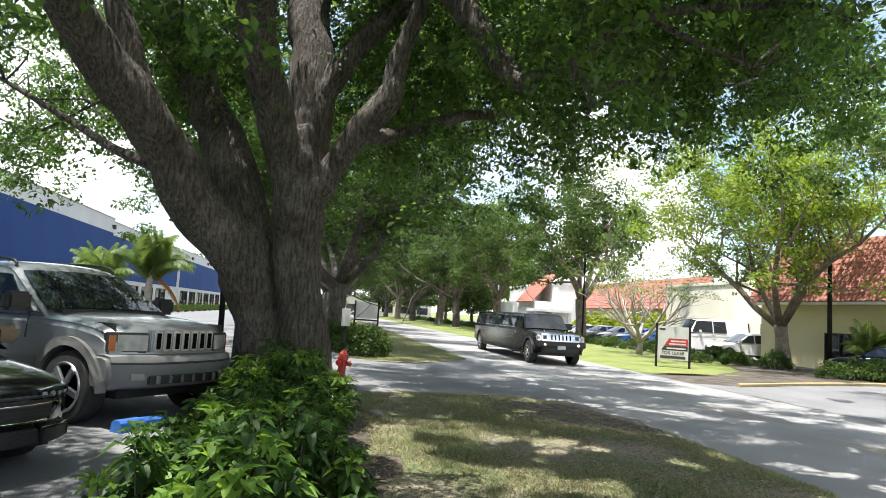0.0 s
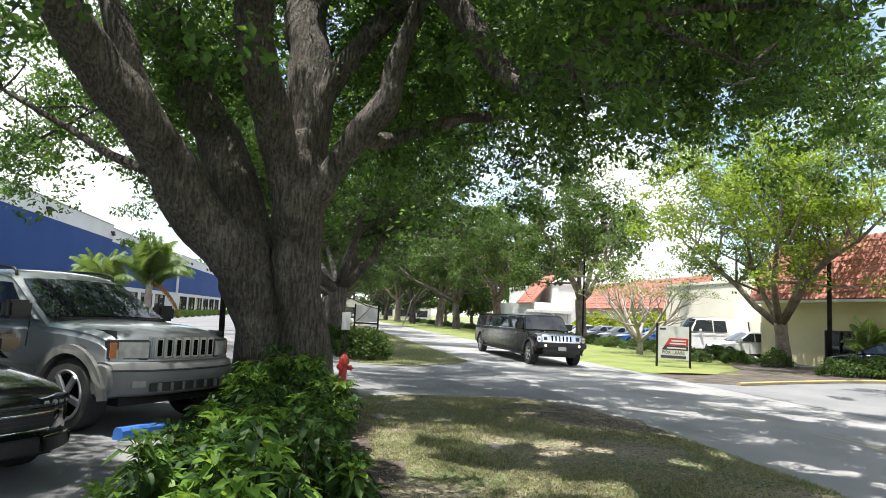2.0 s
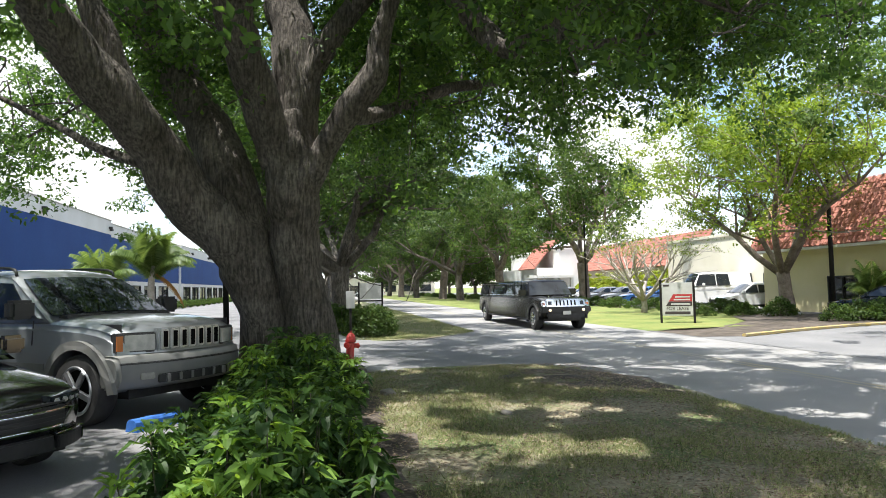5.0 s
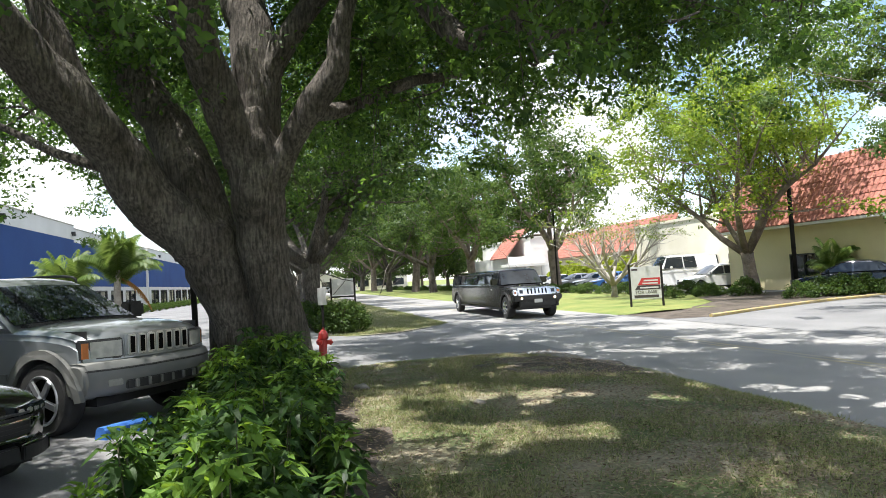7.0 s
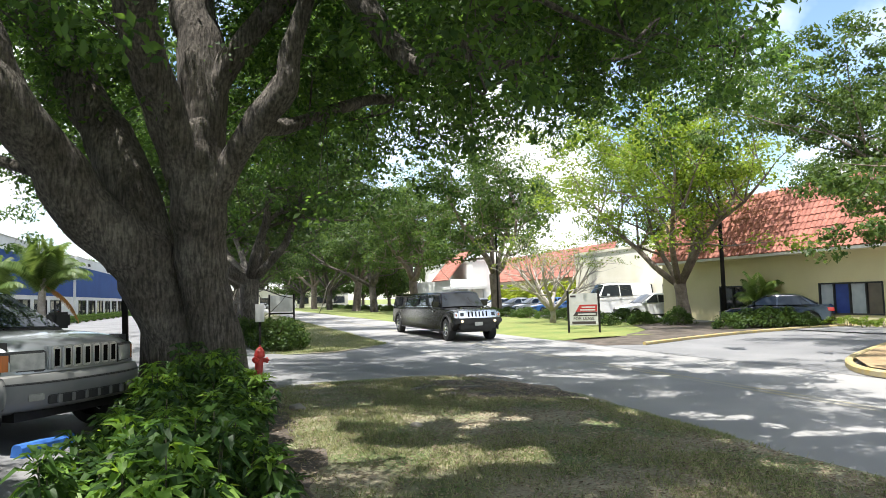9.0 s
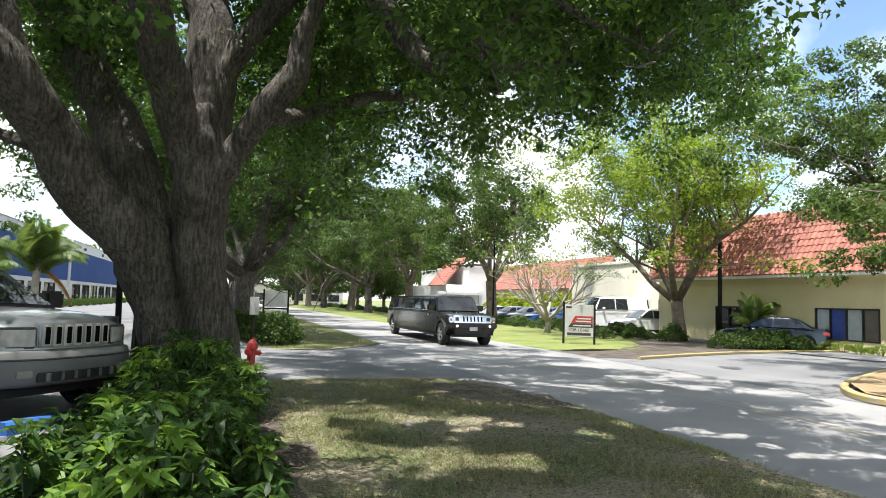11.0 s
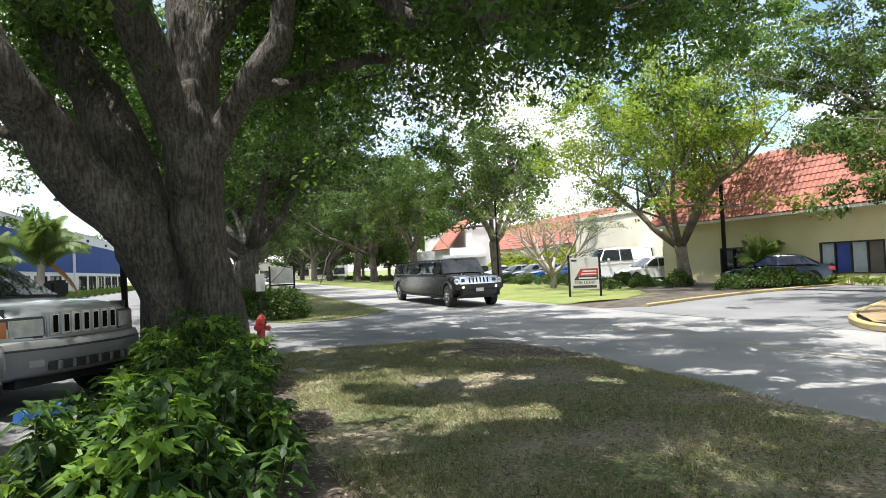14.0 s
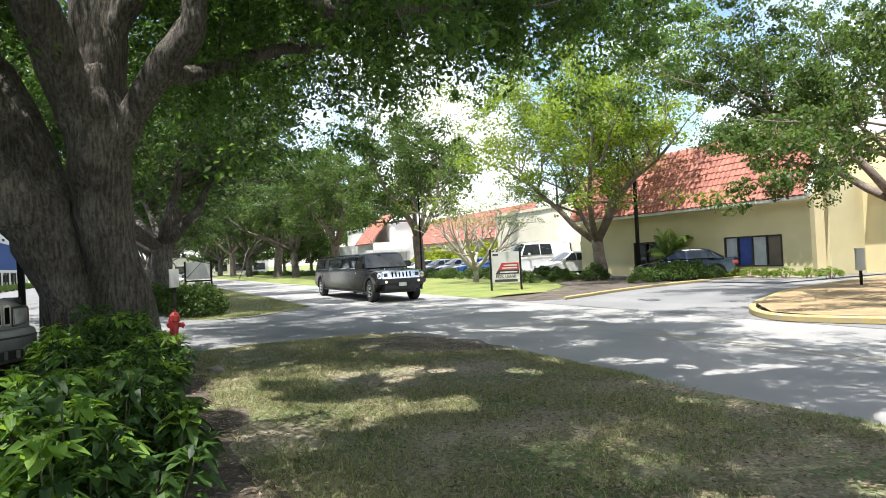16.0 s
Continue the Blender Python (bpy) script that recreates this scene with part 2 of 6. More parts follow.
def leaf_quads(rng, centres, spread, per, length, width, droop=0.3, shell=0.0):
    """Leaves about centres, an array (n, 4, 3) of small pointed quads; with shell > 0 they lie on flattened clumps of that radius."""
    c = np.repeat(np.asarray(centres), per, axis=0)
    n = len(c)
    if shell:
        big = np.repeat(rng.uniform(0.6, 1.35, (len(centres), 1)), per, axis=0)
        u = rng.normal(0, 1, (n, 3))
        u /= np.linalg.norm(u, axis=1)[:, None]
        c = c + u * np.array((1, 1, 0.62)) * shell * big * rng.uniform(0.35, 1.08, (n, 1)) ** 0.6
        up = u * 0.75 + np.array((0, 0, 0.55)) + rng.normal(0, 0.5, (n, 3))
        a = np.cross(up, rng.normal(0, 1, (n, 3)))
        a[:, 2] -= droop * np.linalg.norm(a, axis=1)
        a /= np.linalg.norm(a, axis=1)[:, None] + 1e-9
        b = np.cross(up, a)
    else:
        c = c + rng.normal(0, 1, (n, 3)) * np.asarray(spread)
        a = rng.normal(0, 1, (n, 3))
        a[:, 2] = a[:, 2] * 0.6 - droop
        a /= np.linalg.norm(a, axis=1)[:, None]
        b = np.cross(a, rng.normal(0, 1, (n, 3)))
    b /= np.linalg.norm(b, axis=1)[:, None] + 1e-9
    s = rng.uniform(0.65, 1.3, (n, 1))
    a, b = a * length * s, b * width * s
    nrm = np.cross(a, b)
    nrm = nrm / (np.linalg.norm(nrm, axis=1)[:, None] + 1e-9) * width * 0.25 * s
    return np.stack([c - a * 0.5, c + b * 0.5 + nrm, c + a * 0.5, c - b * 0.5 + nrm], axis=1)


# ---- ground ----
ROAD_L, ROAD_R, ROAD_Z = 5.75, 11.9, -0.10


def sheet(name, xs, ys, height, material, label, category, kind="structure"):
    verts = [(x, y, height(x, y)) for y in ys for x in xs]
    w = len(xs)
    faces = [(j * w + i, j * w + i + 1, (j + 1) * w + i + 1, (j + 1) * w + i) for j in range(len(ys) - 1) for i in range(w - 1)]
    return tagged(raw(name, verts, faces, material, smooth=True), label, category, kind=kind)


def lawn_z(x, y):
    """Height of the near lawn: level, falling to the road, slightly lumpy."""
    z = 0.0 if x < 4.2 else -0.10 * min(1, (x - 4.2) / (ROAD_L - 4.2))
    z -= 0.085 * min(1, max(0, (y - 10.5) / 3.6)) * (x < 4.2 or 1 - min(1, (x - 4.2) / 1.5))
    return z + 0.02 * noise.noise(Vector((x * 0.9, y * 0.9, 0))) + 0.02


tagged(raw("ground", [(-900, -900, -0.16), (900, -900, -0.16), (900, 2500, -0.16), (-900, 2500, -0.16)], [(0, 1, 2, 3)], M_GRASS_SUN), "flat green open land reaching the horizon", "ground", kind="structure")
span = lambda a, b, s: [a + (b - a) * i / s for i in range(s + 1)]
sheet("road", span(ROAD_L - 0.25, ROAD_R + 0.4, 8), span(-60, 420, 120), lambda x, y: ROAD_Z, M_ROAD, "worn pale grey asphalt road dappled with shade", "road")


def edge_wave(y, k):
    return 0.22 * noise.noise(Vector((k, y * 0.35, 3.3))) + 0.08 * noise.noise(Vector((k, y * 1.7, 1.1)))


def strip(name, x0, x1, y0, y1, height, material, label, category, nx, ny, wave0=0.0, wave1=0.0, taper=None):
    """A ground sheet between two uneven long edges."""
    verts, w = [], nx + 1
    for j in range(ny + 1):
        y = y0 + (y1 - y0) * j / ny
        a, b = x0 + wave0 * edge_wave(y, x0), x1 + wave1 * edge_wave(y, x1)
        if taper:
            a, b = taper(y, a, b)
        for i in range(w):
            x = a + (b - a) * i / nx
            verts.append((x, y, height(x, y)))
    faces = [(j * w + i, j * w + i + 1, (j + 1) * w + i + 1, (j + 1) * w + i) for j in range(ny) for i in range(nx)]
    return tagged(raw(name, verts, faces, material, smooth=True), label, category, kind="structure")


def near_taper(y, a, b):
    """The lawn's far corner is rounded off at the driveway."""
    if y > 11.0:
        b -= 3.0 * ((y - 11.0) / 3.2) ** 2 * 0.5
    return a, b


strip("lawn_near", -1.1, ROAD_L, -30, 14.4, lawn_z, M_GRASS, "thin dry grass lawn with bare soil patches in tree shade", "lawn", 22, 120, 0, 1.0, near_taper)
strip("lawn_far", 0.3, 6.2, 22.4, 160, lambda x, y: -0.07 if x < 4.6 else -0.07 - 0.014 * min(1, (x - 4.6) / 1.5), M_GRASS, "patchy shaded grass verge beside the road beyond the driveway", "lawn", 8, 120, 0.5, 1.5,
      lambda y, a, b: (a, b - max(0, 25.5 - y) * 0.9))
strip("driveway", -1.2, ROAD_L + 0.2, 12.5, 29.0, lambda x, y: 0.14 - 0.235 * min(1, max(0, (x + 1.2) / 3)), M_LOT, "grey asphalt driveway crossing the verge to the car park", "driveway", 6, 6)
strip("parking_lot", -14.2, -1.05, -30, 160, lambda x, y: 0.16, M_LOT, "grey asphalt car park beside the blue building", "parking lot", 4, 20)
strip("lawn_right", ROAD_R, 26.5, 22.6, 220, lambda x, y: -0.02 if x > 13 else -0.11 + 0.09 * (x - ROAD_R) / 1.1, M_GRASS_SUN, "sunlit green verge beyond the road", "lawn", 14, 100, 1.2, 0.3,
      lambda y, a, b: (a, min(b, 22.5 if y > 24 else b)))
strip("entrance_drive", ROAD_R, 29.0, -10, 22.9, lambda x, y: -0.092, M_LOT, "grey asphalt entrance drive off the road", "driveway", 6, 10)
strip("parking_lot_right", 22.4, 60, 18, 200, lambda x, y: -0.05, M_LOT, "pale asphalt car park in front of the tiled building", "parking lot", 4, 10)
strip("dirt_bed", -1.0, 0.95, 1.0, 14.2, lambda x, y: 0.045 + 0.05 * noise.noise(Vector((x * 1.5, y * 1.5, 7))) - 0.05 * abs(x) ** 3 * 0.5, M_DIRT, "bare trodden soil along the shrub bed", "soil", 10, 60, 0.3, 1.0)


def kerb(name, pts, width, height, material, label, base=-0.08):
    """A bevelled kerb along a plan line."""
    line, _ = smooth_line([((x, y, base), 1) for x, y in pts], 6)
    prof = [(-width / 2, 0), (-width / 2, height - 0.03), (-width / 2 + 0.04, height), (width / 2 - 0.03, height), (width / 2, height - 0.03), (width / 2, 0)]
    verts, faces = [], []
    for i, p in enumerate(line):
        d = (line[min(i + 1, len(line) - 1)] - line[max(i - 1, 0)]).normalized()
        s = Vector((d.y, -d.x, 0))
        verts += [p + s * a + Vector((0, 0, b)) for a, b in prof]
    k = len(prof)
    for i in range(len(line) - 1):
        for j in range(k - 1):
            a = i * k + j
            faces.append((a, a + 1, a + 1 + k, a + k))
    faces += [tuple(range(k)), tuple(reversed(range((len(line) - 1) * k, len(line) * k)))]
    return tagged(raw(name, verts, faces, material), label, "kerb", kind="structure")


kerb("kerb_entrance", [(13.2, 19.0), (14.6, 19.6), (16.2, 20.3), (20.0, 21.6), (24.3, 22.3), (26.0, 22.2)], 0.14, 0.10, M_YELLOW, "faded yellow painted concrete kerb along the drive")
kerb("kerb_island", [(12.9, 7.2), (12.05, 9.0), (12.2, 10.2), (13.6, 11.7), (16.1, 13.2), (19.2, 14.7), (25.5, 16.2)], 0.16, 0.13, M_YELLOW, "faded yellow kerb round the mulched island")
isl = [(12.98, 7.2), (12.14, 9.0), (12.28, 10.1), (13.65, 11.6), (16.15, 13.1), (19.2, 14.6), (25.5, 16.1), (25.5, 4.0), (14.0, 4.0)]
bm = bmesh.new()
bm.faces.new([bm.verts.new((x, y, 0.05)) for x, y in reversed(isl)])
tagged(part("mulch_island", bm, M_MULCH), "raised island covered with pale straw mulch", "planting bed", kind="structure")
# two thin worn lines along the middle of the road
for k in range(2):
    strip("road_line_%d" % (k + 1), 8.75 + 0.22 * k, 8.85 + 0.22 * k, -40, 200, lambda x, y: ROAD_Z + 0.004, M_LINE, "worn yellow centre line on the asphalt", "road marking", 1, 60)


# ---- buildings ----
def pane_window(parent, x, y0, y1, z0, z1, face, mullions=1, curtains=()):
    """A window in a wall whose plane is x; face is +1 or -1, the way it looks out."""
    w = new("window")
    w.parent = parent
    bm = bmesh.new()
    t = 0.07
    xa, xb = sorted((x - face * 0.12, x + face * 0.025))
    for a, b, c, d in ((y0, y1, z0, z0 + t), (y0, y1, z1 - t, z1), (y0, y0 + t, z0 + t, z1 - t), (y1 - t, y1, z0 + t, z1 - t)):
        box(bm, xa, xb, a, b, c, d)
    for k in range(1, mullions + 1):
        y = y0 + (y1 - y0) * k / (mullions + 1)
        box(bm, xa, xb, y - 0.03, y + 0.03, z0 + t, z1 - t)
    part("window_frame", bm, M_DARK, w)
    for k in range(mullions + 1):
        ya = y0 + (y1 - y0) * k / (mullions + 1) + 0.035
        yb = y0 + (y1 - y0) * (k + 1) / (mullions + 1) - 0.035
        part("pane", boxed(x - face * 0.075 - 0.006, x - face * 0.075 + 0.006, ya, yb, z0 + t, z1 - t), curtains[k] if curtains else M_PANE, w)
    return w


def wall_with_holes(x0, x1, y0, y1, z0, z1, holes):
    """A wall along y, thickness x0..x1, with window holes (ya, yb, za, zb) that share one height band."""
    bm = bmesh.new()
    if not holes:
        return box(bm, x0, x1, y0, y1, z0, z1)
    za, zb = holes[0][2], holes[0][3]
    box(bm, x0, x1, y0, y1, z0, za)
    box(bm, x0, x1, y0, y1, zb, z1)
    ys = y0
    for h in sorted(holes):
        box(bm, x0, x1, ys, h[0], za, zb)
        ys = h[1]
    return box(bm, x0, x1, ys, y1, za, zb)


blue = empty("office_building", pose(0, 0, 0), "long white office building with a broad blue band", "building")
for x, y0, y1 in ((-15.0, -14.0, 52.5), (-15.6, 52.5, 80.0), (-15.35, 80.0, 118.0)):
    holes = [(y, y + 4.3, 0.35, 2.4) for y in np.arange(y0 + 1.2, y1 - 4.8, 5.5)]
    part("wall", wall_with_holes(x - 0.3, x, y0, y1, -0.1, 2.75, holes), M_WHITE, blue)
    part("wall", boxed(x - 0.3, x + 0.02, y0, y1, 2.75, 6.05), M_BLUE, blue, "blue painted band")
    part("parapet", boxed(x - 0.3, x + 0.04, y0, y1, 6.05, 7.05), M_WHITE, blue)
    part("coping", boxed(x - 0.36, x + 0.09, y0, y1, 7.05, 7.14, 0.02), M_CONC, blue)
    part("roof", boxed(x - 22, x - 0.3, y0, y1, 6.2, 6.4), M_CONC, blue)
    part("end_wall", boxed(x - 22, x, y0 - 0.25, y0 - 0.01, -0.1, 7.05), M_WHITE, blue)
    part("end_wall", boxed(x - 22, x - 0.31, y1 - 0.26, y1 - 0.02, -0.1, 7.0), M_BLUE, blue)
    part("inner_floor", boxed(x - 8, x - 0.3, y0, y1, 0.0, 0.1), M_CONC, blue)
    for h in holes:
        pane_window(blue, x, h[0], h[1], h[2], h[3], 1, 1)
    for y in np.arange(y0 + 6, y1, 12):
        part("floodlight", box(boxed(x + 0.04, x + 0.28, y - 0.1, y + 0.1, 6.45, 6.6), x + 0.1, x + 0.3, y - 0.16, y + 0.16, 6.28, 6.45, 0.02), M_DARK, blue, "small dark wall lamp")


M_CURT_A = mat("pale_blind", (0.50, 0.53, 0.56), (0.42, 0.46, 0.50), 0.25, 3)
M_CURT_B = mat("blue_blind", (0.05, 0.08, 0.30), (0.06, 0.10, 0.36), 0.25, 3)
M_CURT_C = mat("brown_blind", (0.14, 0.12, 0.10), (0.18, 0.15, 0.12), 0.3, 3)


def tile_roof(parent, x0, z0, x1, z1, y0, y1, limit=300):
    """A slope of barrel tiles rising from (x0, z0) to (x1, z1), in rows; the first ones are parts, the rest one mesh."""
    slope = math.hypot(x1 - x0, z1 - z0)
    ang = math.atan2(z1 - z0, x1 - x0)
    rows, w = int(slope / 0.36), 0.30
    rl = slope / rows
    cols = int(abs(y1 - y0) / w)
    part("roof_deck", boxed(0, slope, min(y0, y1), max(y0, y1), -0.10, -0.01, 0, pose(x0, 0, z0) @ Matrix.Rotation(-ang if x1 > x0 else ang, 4, "Y")), M_TILE, parent)
    arc = [(-0.5, 0.0), (-0.36, 0.055), (-0.12, 0.095), (0.12, 0.095), (0.36, 0.055), (0.5, 0.0)]
    tv = [(d, a * w, h + 0.035 * (1 - d / rl) if d < rl else h) for d in (-0.04, rl) for a, h in arc] + [(-0.04, a * w, h + 0.035 - 0.03) for a, h in arc]
    tf = [(i, i + 1, i + 7, i + 6) for i in range(5)] + [(i + 1, i, i + 12, i + 13) for i in range(5)]
    me = bpy.data.meshes.new("roof_tile")
    me.from_pydata(tv, [], tf)
    me.materials.append(M_TILE)
    basis = Matrix.Rotation(-ang, 4, "Y")
    vs, fs, n = [], [], 0
    for c in range(cols):
        for r in range(rows):
            m = pose(x0, min(y0, y1) + (c + 0.5) * w, z0) @ basis @ Matrix.Translation((r * rl, 0, random.uniform(0, 0.012)))
            if n < limit and 1 <= r:
                ob = new("roof_tile", me)
                ob.parent = parent
                ob.matrix_basis = m
                n += 1
            else:
                b = len(vs)
                vs += [m @ Vector(v) for v in tv]
                fs += [tuple(b + i for i in f) for f in tf]
    tagged(raw("roof_tiles", vs, fs, M_TILE, parent), kind="stuff")


tiled = empty("tiled_building", pose(0, 0, 0), "cream stucco commercial building with a steep red clay-tile roof", "building")
X = 26.0
holes = [(20.6, 23.8, 0.42, 1.85), (28.3, 30.3, 0.42, 1.85)]
part("wall", wall_with_holes(X, X + 0.3, 19.2, 35.3, -0.1, 3.3, holes), M_CREAM, tiled)
part("fascia", boxed(X - 0.55, X + 0.1, 18.9, 35.8, 3.24, 3.36, 0.02), M_CREAM, tiled)
part("gutter", boxed(X - 0.68, X - 0.56, 18.9, 35.8, 3.26, 3.40, 0.02), M_WHITE, tiled)
part("end_wall", boxed(X + 0.9, X + 14, 19.0, 19.2, -0.1, 6.2), M_CREAM, tiled)
part("gable_trim", boxed(0, 4.2, 18.72, 18.9, -0.15, 0.1, 0.02, pose(X - 0.66, 0, 3.42) @ Matrix.Rotation(-math.atan2(3.33, 1.97), 4, "Y")), M_WHITE, tiled)
part("side_wall", boxed(X + 3.2, X + 3.5, 5.0, 18.99, -0.1, 3.6), M_CREAM, tiled)
part("side_roof", boxed(X + 2.6, X + 9, 4.8, 18.7, 3.6, 3.85), M_CREAM, tiled)
part("floor", boxed(X + 0.31, X + 2.5, 19.2, 35.3, 0.0, 0.1), M_CONC, tiled)
part("end_wall", boxed(X + 0.3, X + 6, 35.1, 35.3, -0.1, 6.0), M_CREAM, tiled)
part("back_wall", boxed(X + 6, X + 6.3, 19.2, 35.3, 0, 6), M_CREAM, tiled)
pane_window(tiled, X, *holes[0], -1, 3, (M_CURT_C, M_CURT_A, M_CURT_B, M_CURT_A))
pane_window(tiled, X, *holes[1], -1, 1)
tile_roof(tiled, X - 0.62, 3.42, X + 1.35, 6.75, 18.9, 35.8)

mid = empty("pale_building", pose(0, 0, 0), "pale cream stucco building with parapet walls and red tile roofs", "building")
part("wall", boxed(29.0, 36, 36.6, 44.0, -0.1, 4.6), M_PALE, mid)
part("wall", boxed(31.5, 40, 44.0, 56, -0.1, 5.2), M_PALE, mid)
part("parapet", boxed(31.4, 40.1, 43.95, 56.05, 5.2, 5.45, 0.03), M_PALE, mid)
part("wall", boxed(34.5, 44, 56.06, 84, -0.1, 3.4), M_PALE, mid)
tile_roof(mid, 34.0, 3.4, 36.2, 6.6, 56.1, 84, 0)
for k in range(2):
    pane_window(mid, 28.98, 37.4 + k * 3.4, 39.4 + k * 3.4, 0.7, 2.2, -1, 1)

gab = empty("gable_building", pose(2.2, 0, 0), "white stucco building with red tile mansard", "building")
part("wall", boxed(28.6, 42, 82, 104, -0.1, 6.3), M_WHITE, gab)
part("wall", boxed(26.2, 28.59, 84, 104, -0.1, 4.0), M_WHITE, gab)
part("parapet", boxed(28.5, 42, 81.9, 104, 6.3, 6.6, 0.03), M_WHITE, gab)
tile_roof(gab, 25.8, 3.9, 28.4, 7.0, 84, 91, 0)
tile_roof(gab, 28.2, 6.6, 30.6, 8.0, 85, 92, 0)
part("entrance_canopy", boxed(25.0, 30.0, 80.5, 84, 2.6, 3.0, 0.03), M_WHITE, gab)
for k in range(3):
    part("pillar", boxed(25.2 + k * 2.2, 25.6 + k * 2.2, 80.7, 81.1, -0.1, 2.6), M_WHITE, gab)
    pane_window(gab, 26.2, 86 + k * 4, 88 + k * 4, 0.9, 2.2, -1, 1)


endb = empty("low_building", pose(0, 0, 0), "low pale building closing the end of the road", "building")
part("wall", boxed(-8, 30, 172, 184, -0.1, 4.4), M_PALE, endb)
part("coping", boxed(-8.2, 30.2, 171.8, 184.2, 4.4, 4.7, 0.05), M_CONC, endb)
for k in range(8):
    part("window", boxed(-6 + 4.6 * k, -3.2 + 4.6 * k, 171.93, 172.05, 0.9, 2.6), M_PANE, endb)


# ---- trees ----
def grow(rng, start, heading, length, radius, depth, tubes, tips, lift=0.12, bend=0.35, seg=7):
    """One wandering branch and its side branches; tips collects leafy points."""
    n = 5
    p, d = Vector(start), Vector(heading).normalized()
    pts, rad = [p.copy()], [radius]
    for i in range(n):
        d = (d + Vector(rng.normal(0, bend / 2.2, 3)) + Vector((0, 0, lift * 0.5))).normalized()
        p = p + d * (length / n)
        pts.append(p.copy())
        rad.append(radius * (1 - 0.72 * (i + 1) / n))
        if depth > 0 and i >= 1:
            for _ in range(2 if depth > 1 else 1):
                side = Vector(rng.normal(0, 1, 3))
                side.z *= 0.5
                hd = (d * 0.55 + side.normalized() * 0.8 + Vector((0, 0, lift))).normalized()
                grow(rng, p, hd, length * rng.uniform(0.5, 0.72), rad[-1] * 0.62, depth - 1, tubes, tips, lift, bend, max(4, seg - 2))
        if depth <= 1:
            tips.append(p.copy())
    tips.append(p.copy())
    tubes.append((pts, rad, seg))


def make_tree(name, seed, height, spread, trunk_r, fork_z, limbs, leaf, bark, per, size, label, depth=2, cluster=0.8, clumps=330, base_lift=0.12, droop=0.3, wide=0.62, bare_below=0.0):
    """A tree at the origin: tapered trunk, wandering limbs, clustered leaves."""
    rng = np.random.default_rng(seed)
    root = empty(name, pose(0, 0, 0), label, "tree")
    tubes, tips = [], []
    lean = Vector((rng.normal(0, 0.12), rng.normal(0, 0.12), fork_z))
    tr = [(Vector((0, 0, -0.25)), trunk_r * 1.5), (Vector((0, 0, 0.15)), trunk_r * 1.18), (lean * 0.5, trunk_r), (lean, trunk_r * 1.02)]
    for k in range(limbs):
        a = 2 * math.pi * (k + rng.uniform(-0.25, 0.25)) / limbs
        out = rng.uniform(0.55, 1.0)
        h = Vector((math.cos(a) * spread * out, math.sin(a) * spread * out, (height - fork_z) * rng.uniform(0.5, 0.85)))
        grow(rng, lean - Vector((0, 0, 0.15)), h, h.length * 0.82, trunk_r * 0.62, depth, tubes, tips, base_lift)
    v, f = [], []
    line, rad = smooth_line(tr, 4)
    tube_into(v, f, line, rad, 14, 0.25, seed)
    raw("trunk", v, f, bark, root, True)
    v, f = [], []
    for pts, rd, sg in tubes:
        tube_into(v, f, pts, rd, sg)
    raw("branchwork", v, f, bark, root, True)
    c = np.array([t[:] for t in tips])
    c = c[c[:, 2] > bare_below]
    c = c[rng.permutation(len(c))[:clumps]]
    quads("crown", leaf_quads(rng, c, 0, per, size, size * wide, droop, cluster), leaf, root)
    return root


def place_tree(src, x, y, turn, s, group):
    t = copy_thing(src, Matrix.Identity(4))
    t.matrix_basis = pose(x, y, -0.05, 0, 0, turn) @ Matrix.Diagonal((s, s, s, 1))
    t["group"] = group
    return t

# the row along the near verge
row_a = make_tree("oak_tree", 11, 9.5, 7.8, 0.30, 2.4, 6, M_LEAF_ROW, M_BARK, 78, 0.20, "mature shade tree with dark spreading limbs and drooping crown", 2, 0.72, 330, 0.14, 0.4, bare_below=3.9)
row_a.matrix_basis = pose(0.9, 28.0, -0.05) @ Matrix.Diagonal((1.2, 1.2, 1.1, 1))
row_a["group"] = "trees along the near verge"
row_b = make_tree("oak_tree", 12, 10.5, 7.4, 0.32, 2.6, 5, M_LEAF_ROW, M_BARK, 78, 0.20, "mature shade tree with dark spreading limbs and drooping crown", 2, 0.72, 330, 0.14, 0.4, bare_below=3.9)
row_b.matrix_basis = pose(1.2, 40.0, -0.05) @ Matrix.Diagonal((1.25, 1.25, 1.1, 1))
row_b["group"] = "trees along the near verge"
for i, y in enumerate((51, 63, 76, 90, 106, 124)):
    place_tree((row_a, row_b)[i % 2], 1.4 + 0.3 * math.sin(y), y, 70 * i + 30, 1.2, "trees along the near verge")
# the row across the road
light = make_tree("shade_tree", 21, 10.2, 7.2, 0.25, 1.9, 6, M_LEAF_LIGHT, M_BARK_FAR, 74, 0.15, "spreading tree with light green crown and grey forked trunk", 2, 0.66, 520, 0.14, bare_below=2.9)
light.matrix_basis = pose(22.3, 28.6, -0.03, 0, 0, 20) @ Matrix.Diagonal((1.22, 1.22, 1.1, 1))
light["group"] = "trees across the road"
dark = make_tree("shade_tree", 22, 12.5, 6.0, 0.36, 3.0, 5, M_LEAF_FAR, M_BARK_FAR, 76, 0.22, "tall green tree with a rounded crown on the verge", 2, 0.78, 330, 0.14, bare_below=3.7)
dark.matrix_basis = pose(22.5, 54.0, -0.03) @ Matrix.Diagonal((1.22, 1.22, 1.2, 1))
dark["group"] = "trees across the road"
